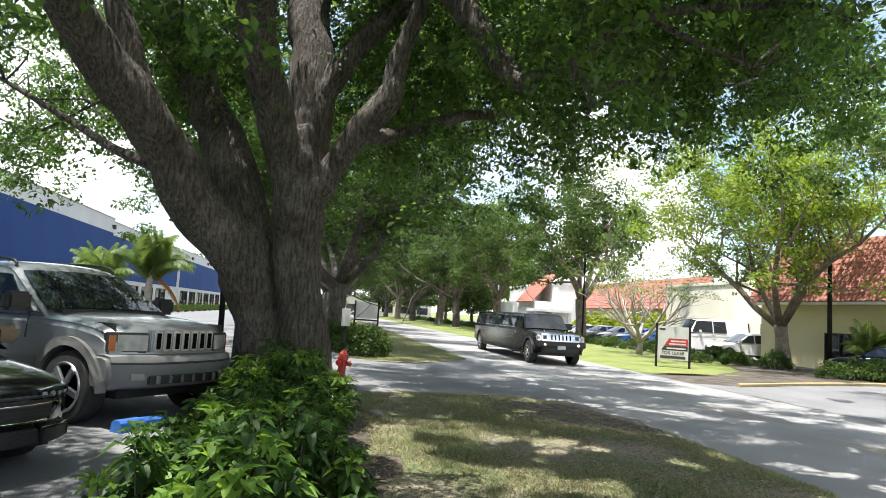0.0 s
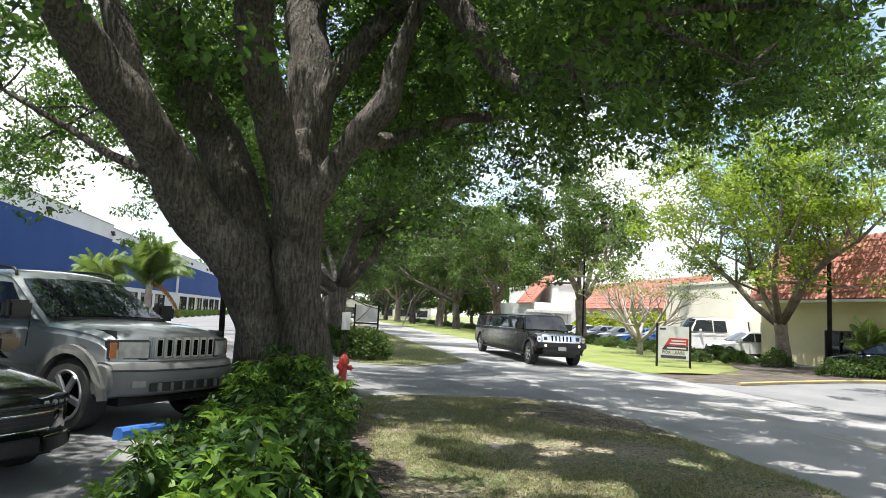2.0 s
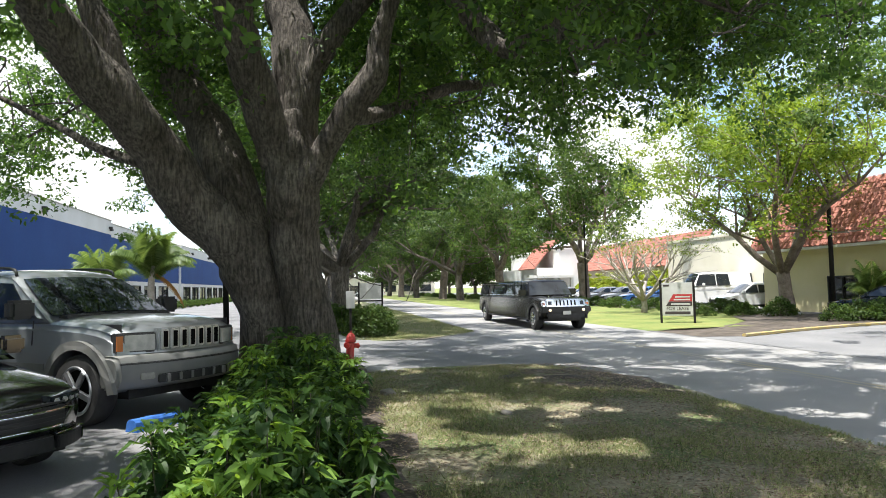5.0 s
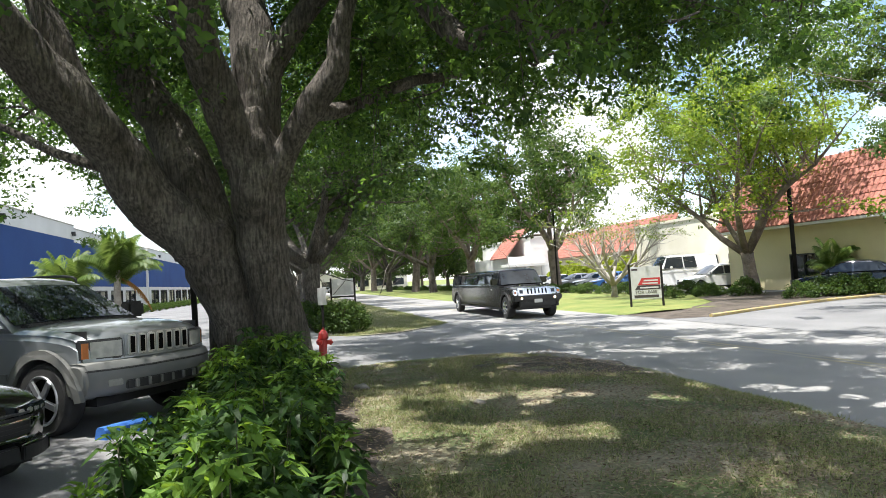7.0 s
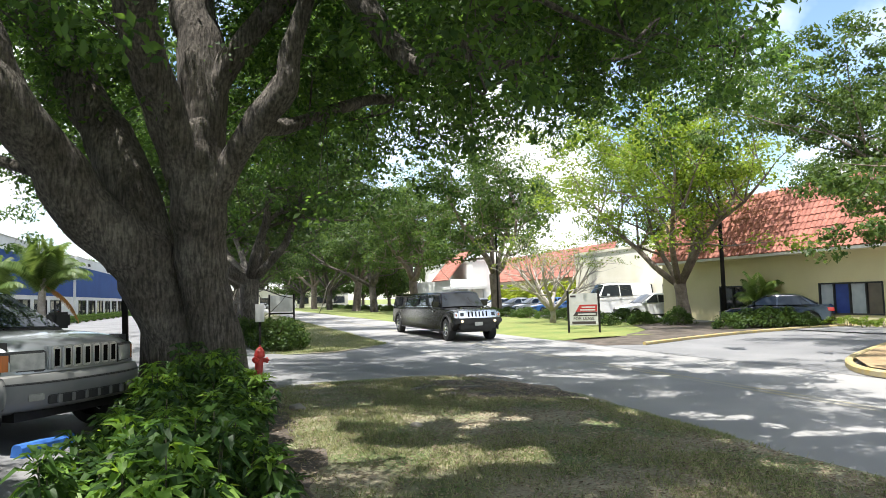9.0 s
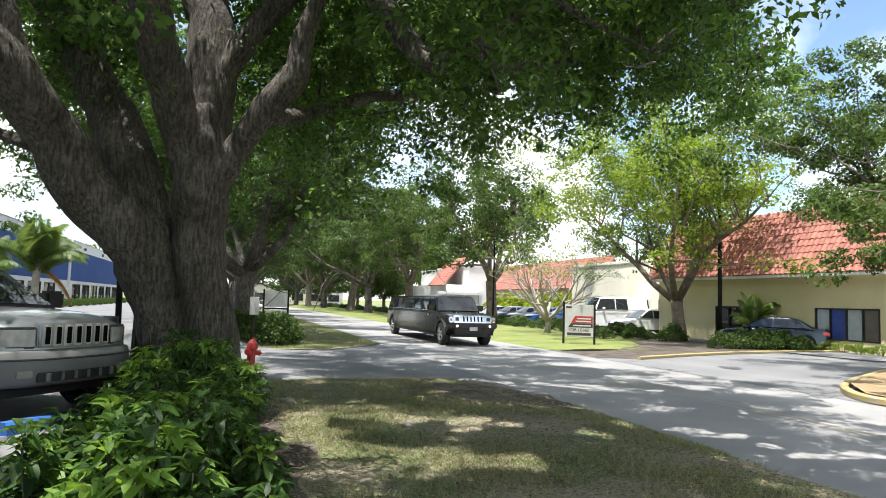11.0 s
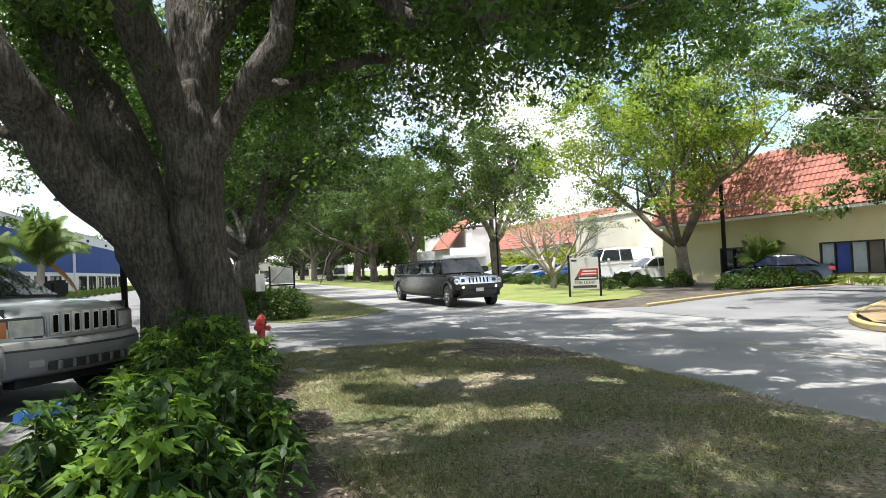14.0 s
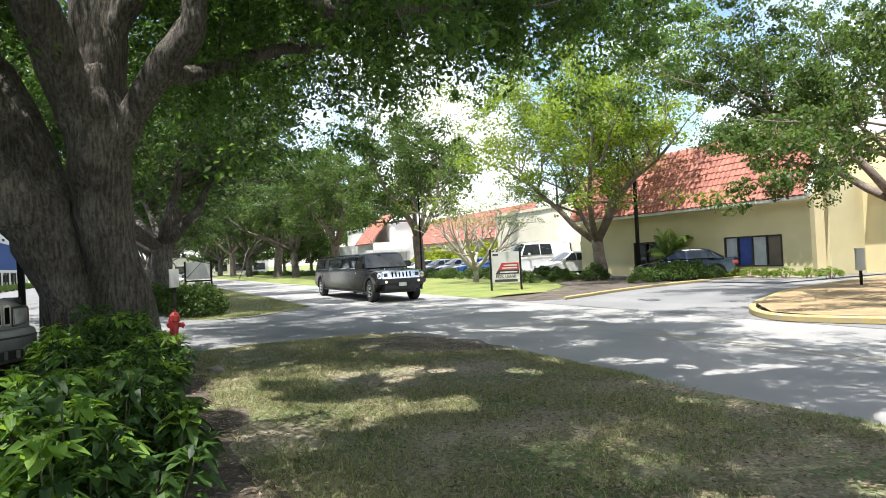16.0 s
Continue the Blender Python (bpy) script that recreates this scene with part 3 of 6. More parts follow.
for i, (x, y, s) in enumerate(((19.5, 70, 1.2), (18.0, 84, 1.45), (18.5, 99, 1.45), (17.0, 116, 1.5), (16.5, 134, 1.5), (16.0, 152, 1.5), (36, 112, 1.1), (46, 60, 1.0), (46, 40, 1.0), (10, 175, 1.3), (-6, 185, 1.2))):
    place_tree((dark, row_a)[i % 2], x, y, 55 * i, s, "trees across the road")
isl_tree = make_tree("shade_tree", 27, 8.6, 6.4, 0.22, 2.6, 6, M_LEAF_FAR, M_BARK_FAR, 150, 0.115, "green tree with long drooping boughs on the mulched island", 2, 0.5, 520, 0.04, 0.5)
isl_tree.matrix_basis = pose(19.2, 11.4, 0.0, 0, 0, 150)
isl_tree["group"] = "trees across the road"
# far woods that close the view
wood = make_tree("oak_tree", 29, 11.0, 7.0, 0.36, 2.4, 5, M_LEAF_FAR, M_BARK_FAR, 44, 0.5, "distant green tree closing the end of the road", 1, 1.3, 120)
wood.matrix_basis = pose(-80, 215, -0.1)
wood["group"] = "far woods"
for i, (x, y, k) in enumerate(((-10, 150, 0.8), (-3, 158, 0.7), (15, 160, 0.75), (22, 150, 0.8), (26, 132, 0.85), (25, 116, 0.8), (24.5, 103, 0.75), (31, 122, 0.9), (24, 168, 0.8))):
    place_tree(wood, x, y, 67 * i, k, "far woods")
for i, x in enumerate(range(-70, 130, 13)):
    place_tree(wood, x + 3 * math.sin(i * 2.1), 215 + 14 * math.sin(i * 1.7), 40 * i, 1.15, "far woods")


# ---- the great oak beside the car park ----
oak = empty("oak_tree", pose(0, 0, 0), "huge old shade tree with twin fused trunk and furrowed grey-brown bark", "tree")
skeleton = []


def limb(name, pts, seg=16, wob=0.22, leafy=True, steps=7):
    line, rad = smooth_line(pts, steps)
    # burls and slight bends
    for i, p in enumerate(line):
        p += Vector((noise.noise(p * 0.9 + Vector((5, 0, 0))), noise.noise(p * 0.9), noise.noise(p * 0.9 + Vector((0, 9, 0))))) * rad[i] * 0.22
    v, f = [], []
    tube_into(v, f, line, rad, seg, wob, len(name) * 1.7 + pts[0][1] * 9)
    raw(name, v, f, M_BARK, oak, True)
    if leafy:
        skeleton.extend((p, r) for p, r in zip(line, rad) if p.z > 3.6)


limb("trunk", [((-0.5, 10.85, -0.3), 0.62), ((-0.58, 10.8, 0.1), 0.48), ((-0.70, 10.75, 0.7), 0.41), ((-0.88, 10.65, 1.6), 0.42), ((-1.1, 10.55, 2.35), 0.45), ((-1.52, 10.48, 2.86), 0.40)], 28, 0.30, False, 9)
limb("trunk", [((0.03, 10.6, -0.3), 0.62), ((0.0, 10.58, 0.1), 0.47), ((-0.10, 10.53, 0.8), 0.37), ((-0.25, 10.43, 2.0), 0.36), ((-0.34, 10.37, 2.85), 0.38), ((-0.40, 10.3, 3.7), 0.42), ((-0.55, 10.25, 4.35), 0.36)], 28, 0.22, False, 9)
limb("trunk", [((-1.12, 11.3, -0.3), 0.34), ((-1.06, 11.25, 0.6), 0.21), ((-1.0, 11.1, 1.9), 0.2), ((-0.95, 10.9, 2.6), 0.18)], 16, 0.2, False)
limb("main_limb", [((-1.05, 10.6, 2.2), 0.42), ((-1.76, 10.43, 2.97), 0.39), ((-2.2, 10.14, 3.65), 0.35), ((-2.68, 9.75, 4.29), 0.33), ((-3.2, 9.37, 4.93), 0.31), ((-3.76, 8.6, 5.75), 0.24), ((-5.0, 7.4, 6.8), 0.10)], 24)
limb("main_limb", [((-2.4, 10.0, 3.9), 0.25), ((-2.79, 9.92, 4.79), 0.22), ((-3.03, 9.9, 5.5), 0.19), ((-3.6, 10.2, 7.0), 0.10)])
limb("main_limb", [((-1.0, 10.65, 2.3), 0.42), ((-1.45, 10.9, 3.72), 0.36), ((-1.78, 11.1, 4.43), 0.34), ((-2.25, 11.3, 5.35), 0.32), ((-2.77, 11.5, 6.24), 0.31), ((-4.2, 12.4, 8.8), 0.18)], 24)
limb("main_limb", [((-0.5, 10.25, 3.6), 0.34), ((-0.8, 10.0, 4.46), 0.30), ((-1.03, 9.76, 5.22), 0.28), ((-1.16, 9.4, 5.9), 0.26), ((-1.1, 8.4, 7.6), 0.12)], 20)
limb("main_limb", [((-0.4, 10.35, 3.7), 0.38), ((-0.32, 10.4, 4.73), 0.36), ((-0.33, 10.5, 5.6), 0.34), ((-0.47, 10.75, 6.6), 0.32), ((0.0, 11.3, 9.6), 0.12)], 20)
limb("branch", [((-0.2, 10.35, 4.75), 0.21), ((0.16, 10.23, 5.42), 0.2), ((1.06, 10.16, 6.54), 0.16), ((2.9, 10.1, 8.1), 0.07)])
limb("branch", [((-0.2, 10.25, 3.1), 0.18), ((0.12, 10.0, 3.79), 0.20), ((0.48, 9.77, 4.29), 0.20), ((0.85, 9.56, 4.76), 0.19), ((0.94, 9.48, 5.33), 0.15), ((1.4, 9.25, 6.9), 0.07)])
limb("branch", [((0.46, 9.8, 4.2), 0.13), ((1.03, 10.15, 4.37), 0.11), ((1.93, 10.75, 4.89), 0.10), ((2.76, 11.4, 5.25), 0.09), ((4.6, 12.5, 5.8), 0.05)], 10)
limb("branch", [((-0.4, 10.4, 7.4), 0.24), ((0.72, 9.6, 7.3), 0.22), ((1.5, 9.07, 6.39), 0.20), ((1.97, 8.75, 5.6), 0.17), ((2.42, 8.43, 4.86), 0.15), ((2.83, 7.95, 4.81), 0.12), ((3.68, 7.13, 5.36), 0.07), ((5.2, 6.2, 5.3), 0.02)], 12)
limb("branch", [((2.94, 7.93, 4.87), 0.07), ((3.46, 8.04, 4.78), 0.06), ((4.6, 8.3, 5.1), 0.03)], 8)
limb("branch", [((3.68, 7.13, 5.36), 0.05), ((4.07, 7.07, 5.15), 0.035), ((4.9, 6.9, 4.8), 0.015)], 6)
limb("branch", [((-2.0, 10.6, 3.4), 0.09), ((-3.35, 11.2, 3.95), 0.07), ((-4.2, 11.65, 4.43), 0.06), ((-5.6, 12.3, 5.2), 0.03)], 8)

rng = np.random.default_rng(5)
sk = np.array([(p.x, p.y, p.z) for p, r in skeleton])
boughs, centres = [], []
while len(boughs) < 1148:
    high = len(boughs) >= 520
    a, q = rng.uniform(0, 2 * math.pi), math.sqrt(rng.uniform(0, 1)) * 11.6
    p = np.array((-0.3 + q * math.cos(a), 10.2 + q * math.sin(a), 0.0))
    top = 12.5 - 5.2 * (q / 11.6) ** 2
    p[2] = rng.uniform(3.9, top) if rng.uniform() < 0.5 else rng.uniform(4.0, 7.2)
    if high:
        p = np.array((rng.uniform(0.5, 8.6), rng.uniform(-3, 25), rng.uniform(6.0, 9.3))) if rng.uniform() < 0.66 else np.array((rng.uniform(-8, 3), rng.uniform(-2, 12), rng.uniform(6.0, 9.0)))
        p[2] += 0.2 * max(0.0, p[1] - 11.0)
        top = 12.5
    if len(boughs) >= 1110:
        # the long boughs reaching out over the road
        turn, reach = radians(rng.uniform(20, 44)), rng.uniform(8.5, 13.5)
        p = np.array((reach * math.sin(turn), reach * math.cos(turn), 1.6 + reach * rng.uniform(0.29, 0.62)))
        top = 12.5
    flat = math.hypot(p[0], p[1])
    rise = (p[2] - 1.6) / max(flat, 0.5)
    low = 0.16 if p[0] < -3 else 0.235 if p[0] < 0.42 * p[1] else 0.30
    if p[2] > top or (flat < 4.6 and rise < 1.05) or flat < 1.0 or rise < low + 0.035 * rng.uniform(-1, 1) or p[2] < 3.9:
        continue
    if p[0] < -3.2 and p[2] < 7.5 and rng.uniform() < 0.45:
        continue
    # the crown thins out over the entrance drive, and keeps clear of the trunk's front
    if p[0] > 0.97 * p[1] + 0.1 and rise < 0.72:
        continue
    if p[0] > 0.5 * p[1] and rise < 0.62 and flat < 7.0:
        continue
    if p[1] < 9.6 and abs(p[0] / max(p[1], 0.1) + 0.12) < 0.30 and rise < 0.62:
        continue
    if -4.2 < p[0] < 2.0 and p[1] < 8.0 and rng.uniform() < 0.3:
        continue
    if rise < 0.5 and p[0] > 0.55 * p[1] and rng.uniform() < 0.2:
        continue
    # an opening over the off-roader's bonnet
    gx, gy = p[0] + 0.25 * p[2], p[1] + 0.125 * p[2]
    if math.hypot(gx + 1.6, gy - 8.5) < 1.0 and rng.uniform() < 0.75:
        continue
    if high and len(boughs) < 1110 and (rise < 0.36 or (p[0] < 3 and p[1] < 11.5 and rise < 0.6)):
        continue
    if noise.noise(Vector(p) * 0.42) + 0.35 * noise.noise(Vector(p) * 1.1) < (-0.14 if p[0] < 1.5 or high else -0.06):
        continue
    boughs.append(p)
# nearest boughs first, so that later ones spring from earlier ones
gap = [min(np.sum((sk - p) ** 2, axis=1)) for p in boughs]
nodes, joined = list(sk), []
for i in np.argsort(gap):
    p = boughs[i]
    arr = np.array(nodes)
    d2 = np.sum((arr - p) ** 2, axis=1) + rng.uniform(0, 0.8, len(arr)) + 6.0 * (arr[:, 2] > p[2] + 1.5)
    b0 = arr[np.argmin(d2)]
    joined.append((b0, p))
    nodes += [b0 * 0.5 + p * 0.5, p]
boughs = joined
v, f = [], []
for b, p in boughs:
    b, p = Vector(b), Vector(p)
    mid = (b + p) / 2 + Vector(rng.normal(0, 0.35, 3)) + Vector((0, 0, 0.35))
    ln = (p - b).length
    line, rad = smooth_line([(b, 0.012 + 0.011 * ln), (mid, 0.012 + 0.006 * ln), (p, 0.006)], 4)
    tube_into(v, f, line, rad, 5)
    for k in range(3):
        centres.append(p + Vector(rng.normal(0, 0.45, 3)))
    centres.append(p)
    centres.append(line[-3] + Vector(rng.normal(0, 0.3, 3)))
    for k in range(3):
        e = p + Vector(rng.normal(0, 0.6, 3)) - Vector((0, 0, 0.2))
        tube_into(v, f, [line[-2], (line[-2] + e) / 2 + Vector((0, 0, 0.08)), e], [0.008, 0.006, 0.003], 3)
        centres.append(e)
tagged(raw("twigwork", v, f, M_BARK, oak, True), kind="stuff")
lv = leaf_quads(rng, [c[:] for c in centres], 0, 66, 0.112, 0.056, 0.35, 0.37)
BAND = ((0.95, 9.1), (1.25, 7.4), (2.75, 6.3), (1.3, 9.6), (2.7, 8.6))
# gaps in the crown along the sun's way, through which it dapples lawn and road
lc = lv.mean(axis=1)
gx, gy = lc[:, 0] + 0.25 * lc[:, 2], lc[:, 1] + 0.125 * lc[:, 2]
wave = 0.16 * np.sin(gx * 5.1 + 2.0 * np.sin(gy * 3.3))


def near_line(x0, y0, x1, y1):
    """Distance on the ground from each leaf's shadow to a line."""
    dx, dy = x1 - x0, y1 - y0
    along = np.clip(((gx - x0) * dx + (gy - y0) * dy) / (dx * dx + dy * dy), 0, 1)
    return np.hypot(gx - x0 - dx * along, gy - y0 - dy * along) + wave


gaps = (np.minimum(near_line(*BAND[0], *BAND[1]), near_line(*BAND[1], *BAND[2])) < 0.36) | (near_line(*BAND[3], *BAND[4]) < 0.2) | (np.hypot((gx + 0.5) * 0.7, gy - 4.1) + wave < 0.26) | (np.hypot((gx - 3.1) * 0.7, gy - 8.7) + wave < 0.3) | (np.hypot((gx - 1.6) * 0.5, gy - 10.4) + wave < 0.22)
fleck = np.array([noise.noise(Vector((x * 0.95, y * 0.95, 3.7))) + 0.55 * noise.noise(Vector((x * 2.3, y * 2.3, 8.1))) for x, y in zip(gx.tolist(), gy.tolist())])
gaps |= fleck > np.where(gx > 5.4, 0.40, np.where((gx > 1.2) & (gy < 5.6), 0.44, 0.60))
quads("crown", lv[~gaps | (rng.uniform(0, 1, len(lv)) < 0.02)], M_LEAF, oak)


# ---- shrubs along the bed ----
M_STEM = mat("green_stem", (0.05, 0.06, 0.025), (0.07, 0.06, 0.04), 0.8, 20)
def shrub(seed, height, width, label):
    """Broad-leaved shrub: upright stems ending in whorls of pointed leaves."""
    g = np.random.default_rng(seed)
    root = empty("shrub", pose(0, 0, 0), label, "shrub", "shrubs along the car park")
    sv, sf = [], []
    old, fresh = ([], []), ([], [])
    for k in range(34):
        a, q = g.uniform(0, 2 * math.pi), math.sqrt(g.uniform(0, 1)) * width
        h = height * (1 - 0.45 * (q / width) ** 2) * g.uniform(0.62, 1.12)
        foot = Vector((0.35 * q * math.cos(a), 0.35 * q * math.sin(a), 0))
        tip = Vector((q * math.cos(a), q * math.sin(a), h))
        mid = (foot + tip) / 2 + Vector((0.15 * q * math.cos(a), 0.15 * q * math.sin(a), 0.05))
        line, rad = smooth_line([(foot, 0.009), (mid, 0.007), (tip, 0.004)], 4)
        tube_into(sv, sf, line, rad, 4)
        # some tall stems get tip leaves coloured bright, as if sunlit
        young = g.uniform() < 0.38 and h > 0.55 * height
        for node, cnt in ((1.0, 8), (0.93, 7), (0.80, 7), (0.64, 6), (0.46, 5)):
            i = node * (len(line) - 1)
            p = line[int(i)].lerp(line[min(int(i) + 1, len(line) - 1)], i - int(i))
            off = g.uniform(0, 6.28)
            leaf_v, leaf_f = fresh if young and node > 0.9 else old
            for m in range(cnt):
                t = off + 6.283 * m / cnt + g.uniform(-0.25, 0.25)
                up = g.uniform(0.25, 1.1) if node > 0.95 else g.uniform(0.0, 0.5) if node > 0.9 else g.uniform(-0.5, 0.3)
                d = np.array((math.cos(t), math.sin(t), up))
                d /= np.linalg.norm(d)
                ln = g.uniform(0.09, 0.175) * (0.85 if node > 0.95 else 1.0)
                sd = np.cross(d, (0, 0, 1.0))
                sd /= np.linalg.norm(sd)
                nm = np.cross(sd, d)
                b0 = np.array(p) + d * 0.02
                m1 = b0 + d * ln * 0.45 + nm * 0.014
                tp = b0 + d * ln - np.array((0, 0, 0.045 * g.uniform(0.2, 1.6))) + sd * g.normal(0, 0.014)
                w = ln * g.uniform(0.17, 0.24)
                m2 = m1 * 0.4 + tp * 0.6
                k0 = len(leaf_v)
                leaf_v.extend((b0, m1 + sd * w + nm * 0.012, m2 + sd * w * 0.78 + nm * 0.007, tp, m2 - sd * w * 0.78 + nm * 0.007, m1 - sd * w + nm * 0.012, m1, m2))
                leaf_f.extend(((k0, k0 + 1, k0 + 6), (k0 + 6, k0 + 1, k0 + 2, k0 + 7), (k0 + 7, k0 + 2, k0 + 3), (k0, k0 + 6, k0 + 5), (k0 + 6, k0 + 7, k0 + 4, k0 + 5), (k0 + 7, k0 + 3, k0 + 4)))
    raw("branchwork", sv, sf, M_STEM, root, True)
    tagged(raw("foliage", [tuple(p) for p in old[0]], old[1], M_LEAF_SHRUB, root), kind="stuff")
    tagged(raw("lit_new_growth", [tuple(p) for p in fresh[0]], fresh[1], M_LEAF_NEW_LIT, root), "bright lime-green new leaves at the tips, coloured as sunlit", kind="stuff")
    return root


sh = [shrub(31, 0.92, 0.62, "leafy broad-leaved green shrub in the soil bed"), shrub(32, 0.98, 0.58, "leafy broad-leaved green shrub in the soil bed"), shrub(33, 0.85, 0.66, "leafy broad-leaved green shrub in the soil bed")]
spots = [(-0.58, 3.7), (-0.22, 3.45), (-0.55, 4.7), (-0.2, 4.5), (-0.5, 5.4), (-0.14, 5.3), (-0.6, 6.3), (-0.25, 6.1), (-0.52, 7.2), (-0.16, 7.0), (-0.5, 8.1), (-0.05, 8.0), (-0.33, 9.0), (0.04, 9.1), (-0.08, 10.2), (-0.62, 9.4), (-0.25, 9.9)]
for i, (x, y) in enumerate(spots):
    m = pose(x, y, 0.02, 0, 0, 77 * i)
    if i < 3:
        sh[i].matrix_basis = m
    else:
        t = copy_thing(sh[i % 3], m)
        t.matrix_basis = m @ Matrix.Diagonal((1, 1, (0.74 if y < 5.0 else 0.66 if y < 7.5 else 0.85) + 0.3 * abs(math.sin(i * 2.7)), 1))


# ---- blades and litter on the near lawn ----
M_BLADE = leaf_mat("grass_blade", (0.085, 0.145, 0.04), (0.42, 0.41, 0.22), 1.1)
M_LITTER = leaf_mat("fallen_leaf", (0.11, 0.08, 0.05), (0.48, 0.39, 0.28), 0.7)
n = 190000
g = np.random.default_rng(8)
yy = 1.8 + (g.uniform(0, 1, n) ** 1.5) * 12.3
xx = g.uniform(0.75, 5.75, n)
keep = np.array([noise.noise(Vector((x * 0.8, y * 0.55, 2))) + 0.6 * noise.noise(Vector((x * 2.6, y * 2.6, 4))) + r > -0.04 + 0.22 * min(1, max(0, x - 2.4)) * (y < 8.5) for x, y, r in zip(xx, yy, g.normal(0, 0.25, n))])
keep &= ~((xx > 3.9) & (yy > 10.0) & (yy < 12.8) & (g.uniform(0, 1, n) < 0.8))
keep &= xx < 5.75 - np.where(yy > 11, 1.5 * ((yy - 11) / 3.2) ** 2, 0)
xx, yy = xx[keep], yy[keep]
zz = np.array([lawn_z(x, y) for x, y in zip(xx, yy)])
n = len(xx)
a = g.uniform(0, 6.283, n)
h = g.uniform(0.02, 0.052, n)
w = g.uniform(0.003, 0.006, n)
lx, ly = g.normal(0, 0.03, n), g.normal(0, 0.03, n)
p0 = np.stack([xx - w * np.cos(a), yy - w * np.sin(a), zz - 0.005], 1)
p1 = np.stack([xx + w * np.cos(a), yy + w * np.sin(a), zz - 0.005], 1)
p2 = np.stack([xx + lx + 0.3 * w * np.cos(a), yy + ly + 0.3 * w * np.sin(a), zz + h], 1)
p3 = np.stack([xx + lx - 0.3 * w * np.cos(a), yy + ly - 0.3 * w * np.sin(a), zz + h], 1)
tagged(quads("grass", np.stack([p0, p1, p2, p3], 1), M_BLADE), "short dry and green grass blades on the lawn", "grass", kind="stuff")
m = 60000
vy = 22.8 + g.uniform(0, 1, m) ** 1.6 * 40
vx = g.uniform(0.6, 6.0, m)
ok = vx < 6.0 - np.maximum(0, 25.5 - vy) * 0.9
vx, vy = vx[ok], vy[ok]
m = len(vx)
va, vh, vw = g.uniform(0, 6.283, m), g.uniform(0.03, 0.07, m), g.uniform(0.006, 0.012, m)
foot = np.stack([vx, vy, np.full(m, -0.085)], 1)
side = np.stack([vw * np.cos(va), vw * np.sin(va), np.zeros(m)], 1)
tip = foot + np.stack([g.normal(0, 0.04, m), g.normal(0, 0.04, m), vh], 1)
tagged(quads("grass", np.stack([foot - side, foot + side, tip + 0.3 * side, tip - 0.3 * side], 1), M_BLADE), "short patchy grass blades on the shaded verge", "grass", kind="stuff")
n = 34000
xx, yy = g.uniform(0, 1, n) ** 0.75 * 5.6, 2 + g.uniform(0, 1, n) ** 1.3 * 12
c = np.stack([xx, yy, np.array([lawn_z(x, y) + (0.055 if x < 1.0 else 0.028) for x, y in zip(xx, yy)])], 1)
lf = leaf_quads(g, c, (0, 0, 0.004), 1, 0.05, 0.026, 0)
lf[:, :, 2] = c[:, None, 2] + (lf[:, :, 2] - c[:, None, 2]) * 0.25
tagged(quads("leaf_litter", lf, M_LITTER), "brown fallen leaves scattered over the soil and lawn", "leaf litter", kind="stuff")


# ---- vehicles ----
M_TYRE = mat("tyre_rubber", (0.018, 0.018, 0.018), (0.03, 0.03, 0.03), 0.85, 8, 0.3, 60)
# near-black that stands in for the shade inside grille slots and wheels
M_GAP_SHADE = mat("opening_shade", (0.004, 0.004, 0.004), None, 0.9, 5, spec=0.05)
M_CHROME = mat("chrome", (0.78, 0.79, 0.8), None, 0.08, 4, metal=1.0)
M_ALLOY = mat("alloy_rim", (0.52, 0.53, 0.55), (0.42, 0.43, 0.45), 0.3, 8, metal=0.85)
M_BLACKTRIM = mat("black_plastic", (0.015, 0.015, 0.016), (0.025, 0.025, 0.025), 0.5, 10)
M_CARGLASS = mat("car_glass", (0.012, 0.016, 0.02), (0.02, 0.025, 0.03), 0.03, 2, spec=0.5)
M_LENS = mat("lamp_lens", (0.32, 0.32, 0.29), (0.22, 0.22, 0.2), 0.12, 14, coat=0.6)
M_CLEAR = mat("cloudy_lamp_lens", (0.36, 0.36, 0.33), (0.24, 0.25, 0.235), 0.08, 9, coat=1.0)
M_AMBER = mat("amber_lens", (0.36, 0.12, 0.04), None, 0.15, 5, coat=0.6)
M_RED = mat("red_lens", (0.35, 0.015, 0.015), None, 0.15, 5, coat=0.6)
M_SILVER = mat("silver_paint", (0.215, 0.235, 0.25), (0.255, 0.27, 0.28), 0.32, 1.2, metal=0.55, coat=0.8)
M_SILVERTRIM = mat("grey_cladding", (0.13, 0.135, 0.13), (0.16, 0.16, 0.15), 0.5, 4)
M_BLACKPAINT = mat("black_paint", (0.006, 0.006, 0.007), (0.009, 0.009, 0.010), 0.12, 2, coat=1.0)
M_DARKPAINT = mat("dark_brown_paint", (0.006, 0.0055, 0.005), (0.009, 0.008, 0.007), 0.14, 1.5, coat=0.3, spec=0.25)
M_WHITEPAINT = mat("white_paint", (0.78, 0.78, 0.78), (0.72, 0.72, 0.72), 0.25, 1.5, coat=0.8)
M_BLUEPAINT = mat("blue_paint", (0.05, 0.16, 0.42), (0.06, 0.18, 0.46), 0.25, 1.5, coat=0.8)
M_GREYPAINT = mat("grey_paint", (0.33, 0.34, 0.36), (0.38, 0.39, 0.41), 0.28, 1.5, metal=0.5, coat=0.8)
M_NAVYPAINT = mat("navy_paint", (0.008, 0.014, 0.026), (0.01, 0.018, 0.032), 0.2, 1.5, coat=1.0)
M_PLATE = mat("plate", (0.6, 0.6, 0.58), (0.5, 0.5, 0.48), 0.5, 9)
M_HEAD = bpy.data.materials.new("lit_lamp")
M_HEAD.use_nodes = True
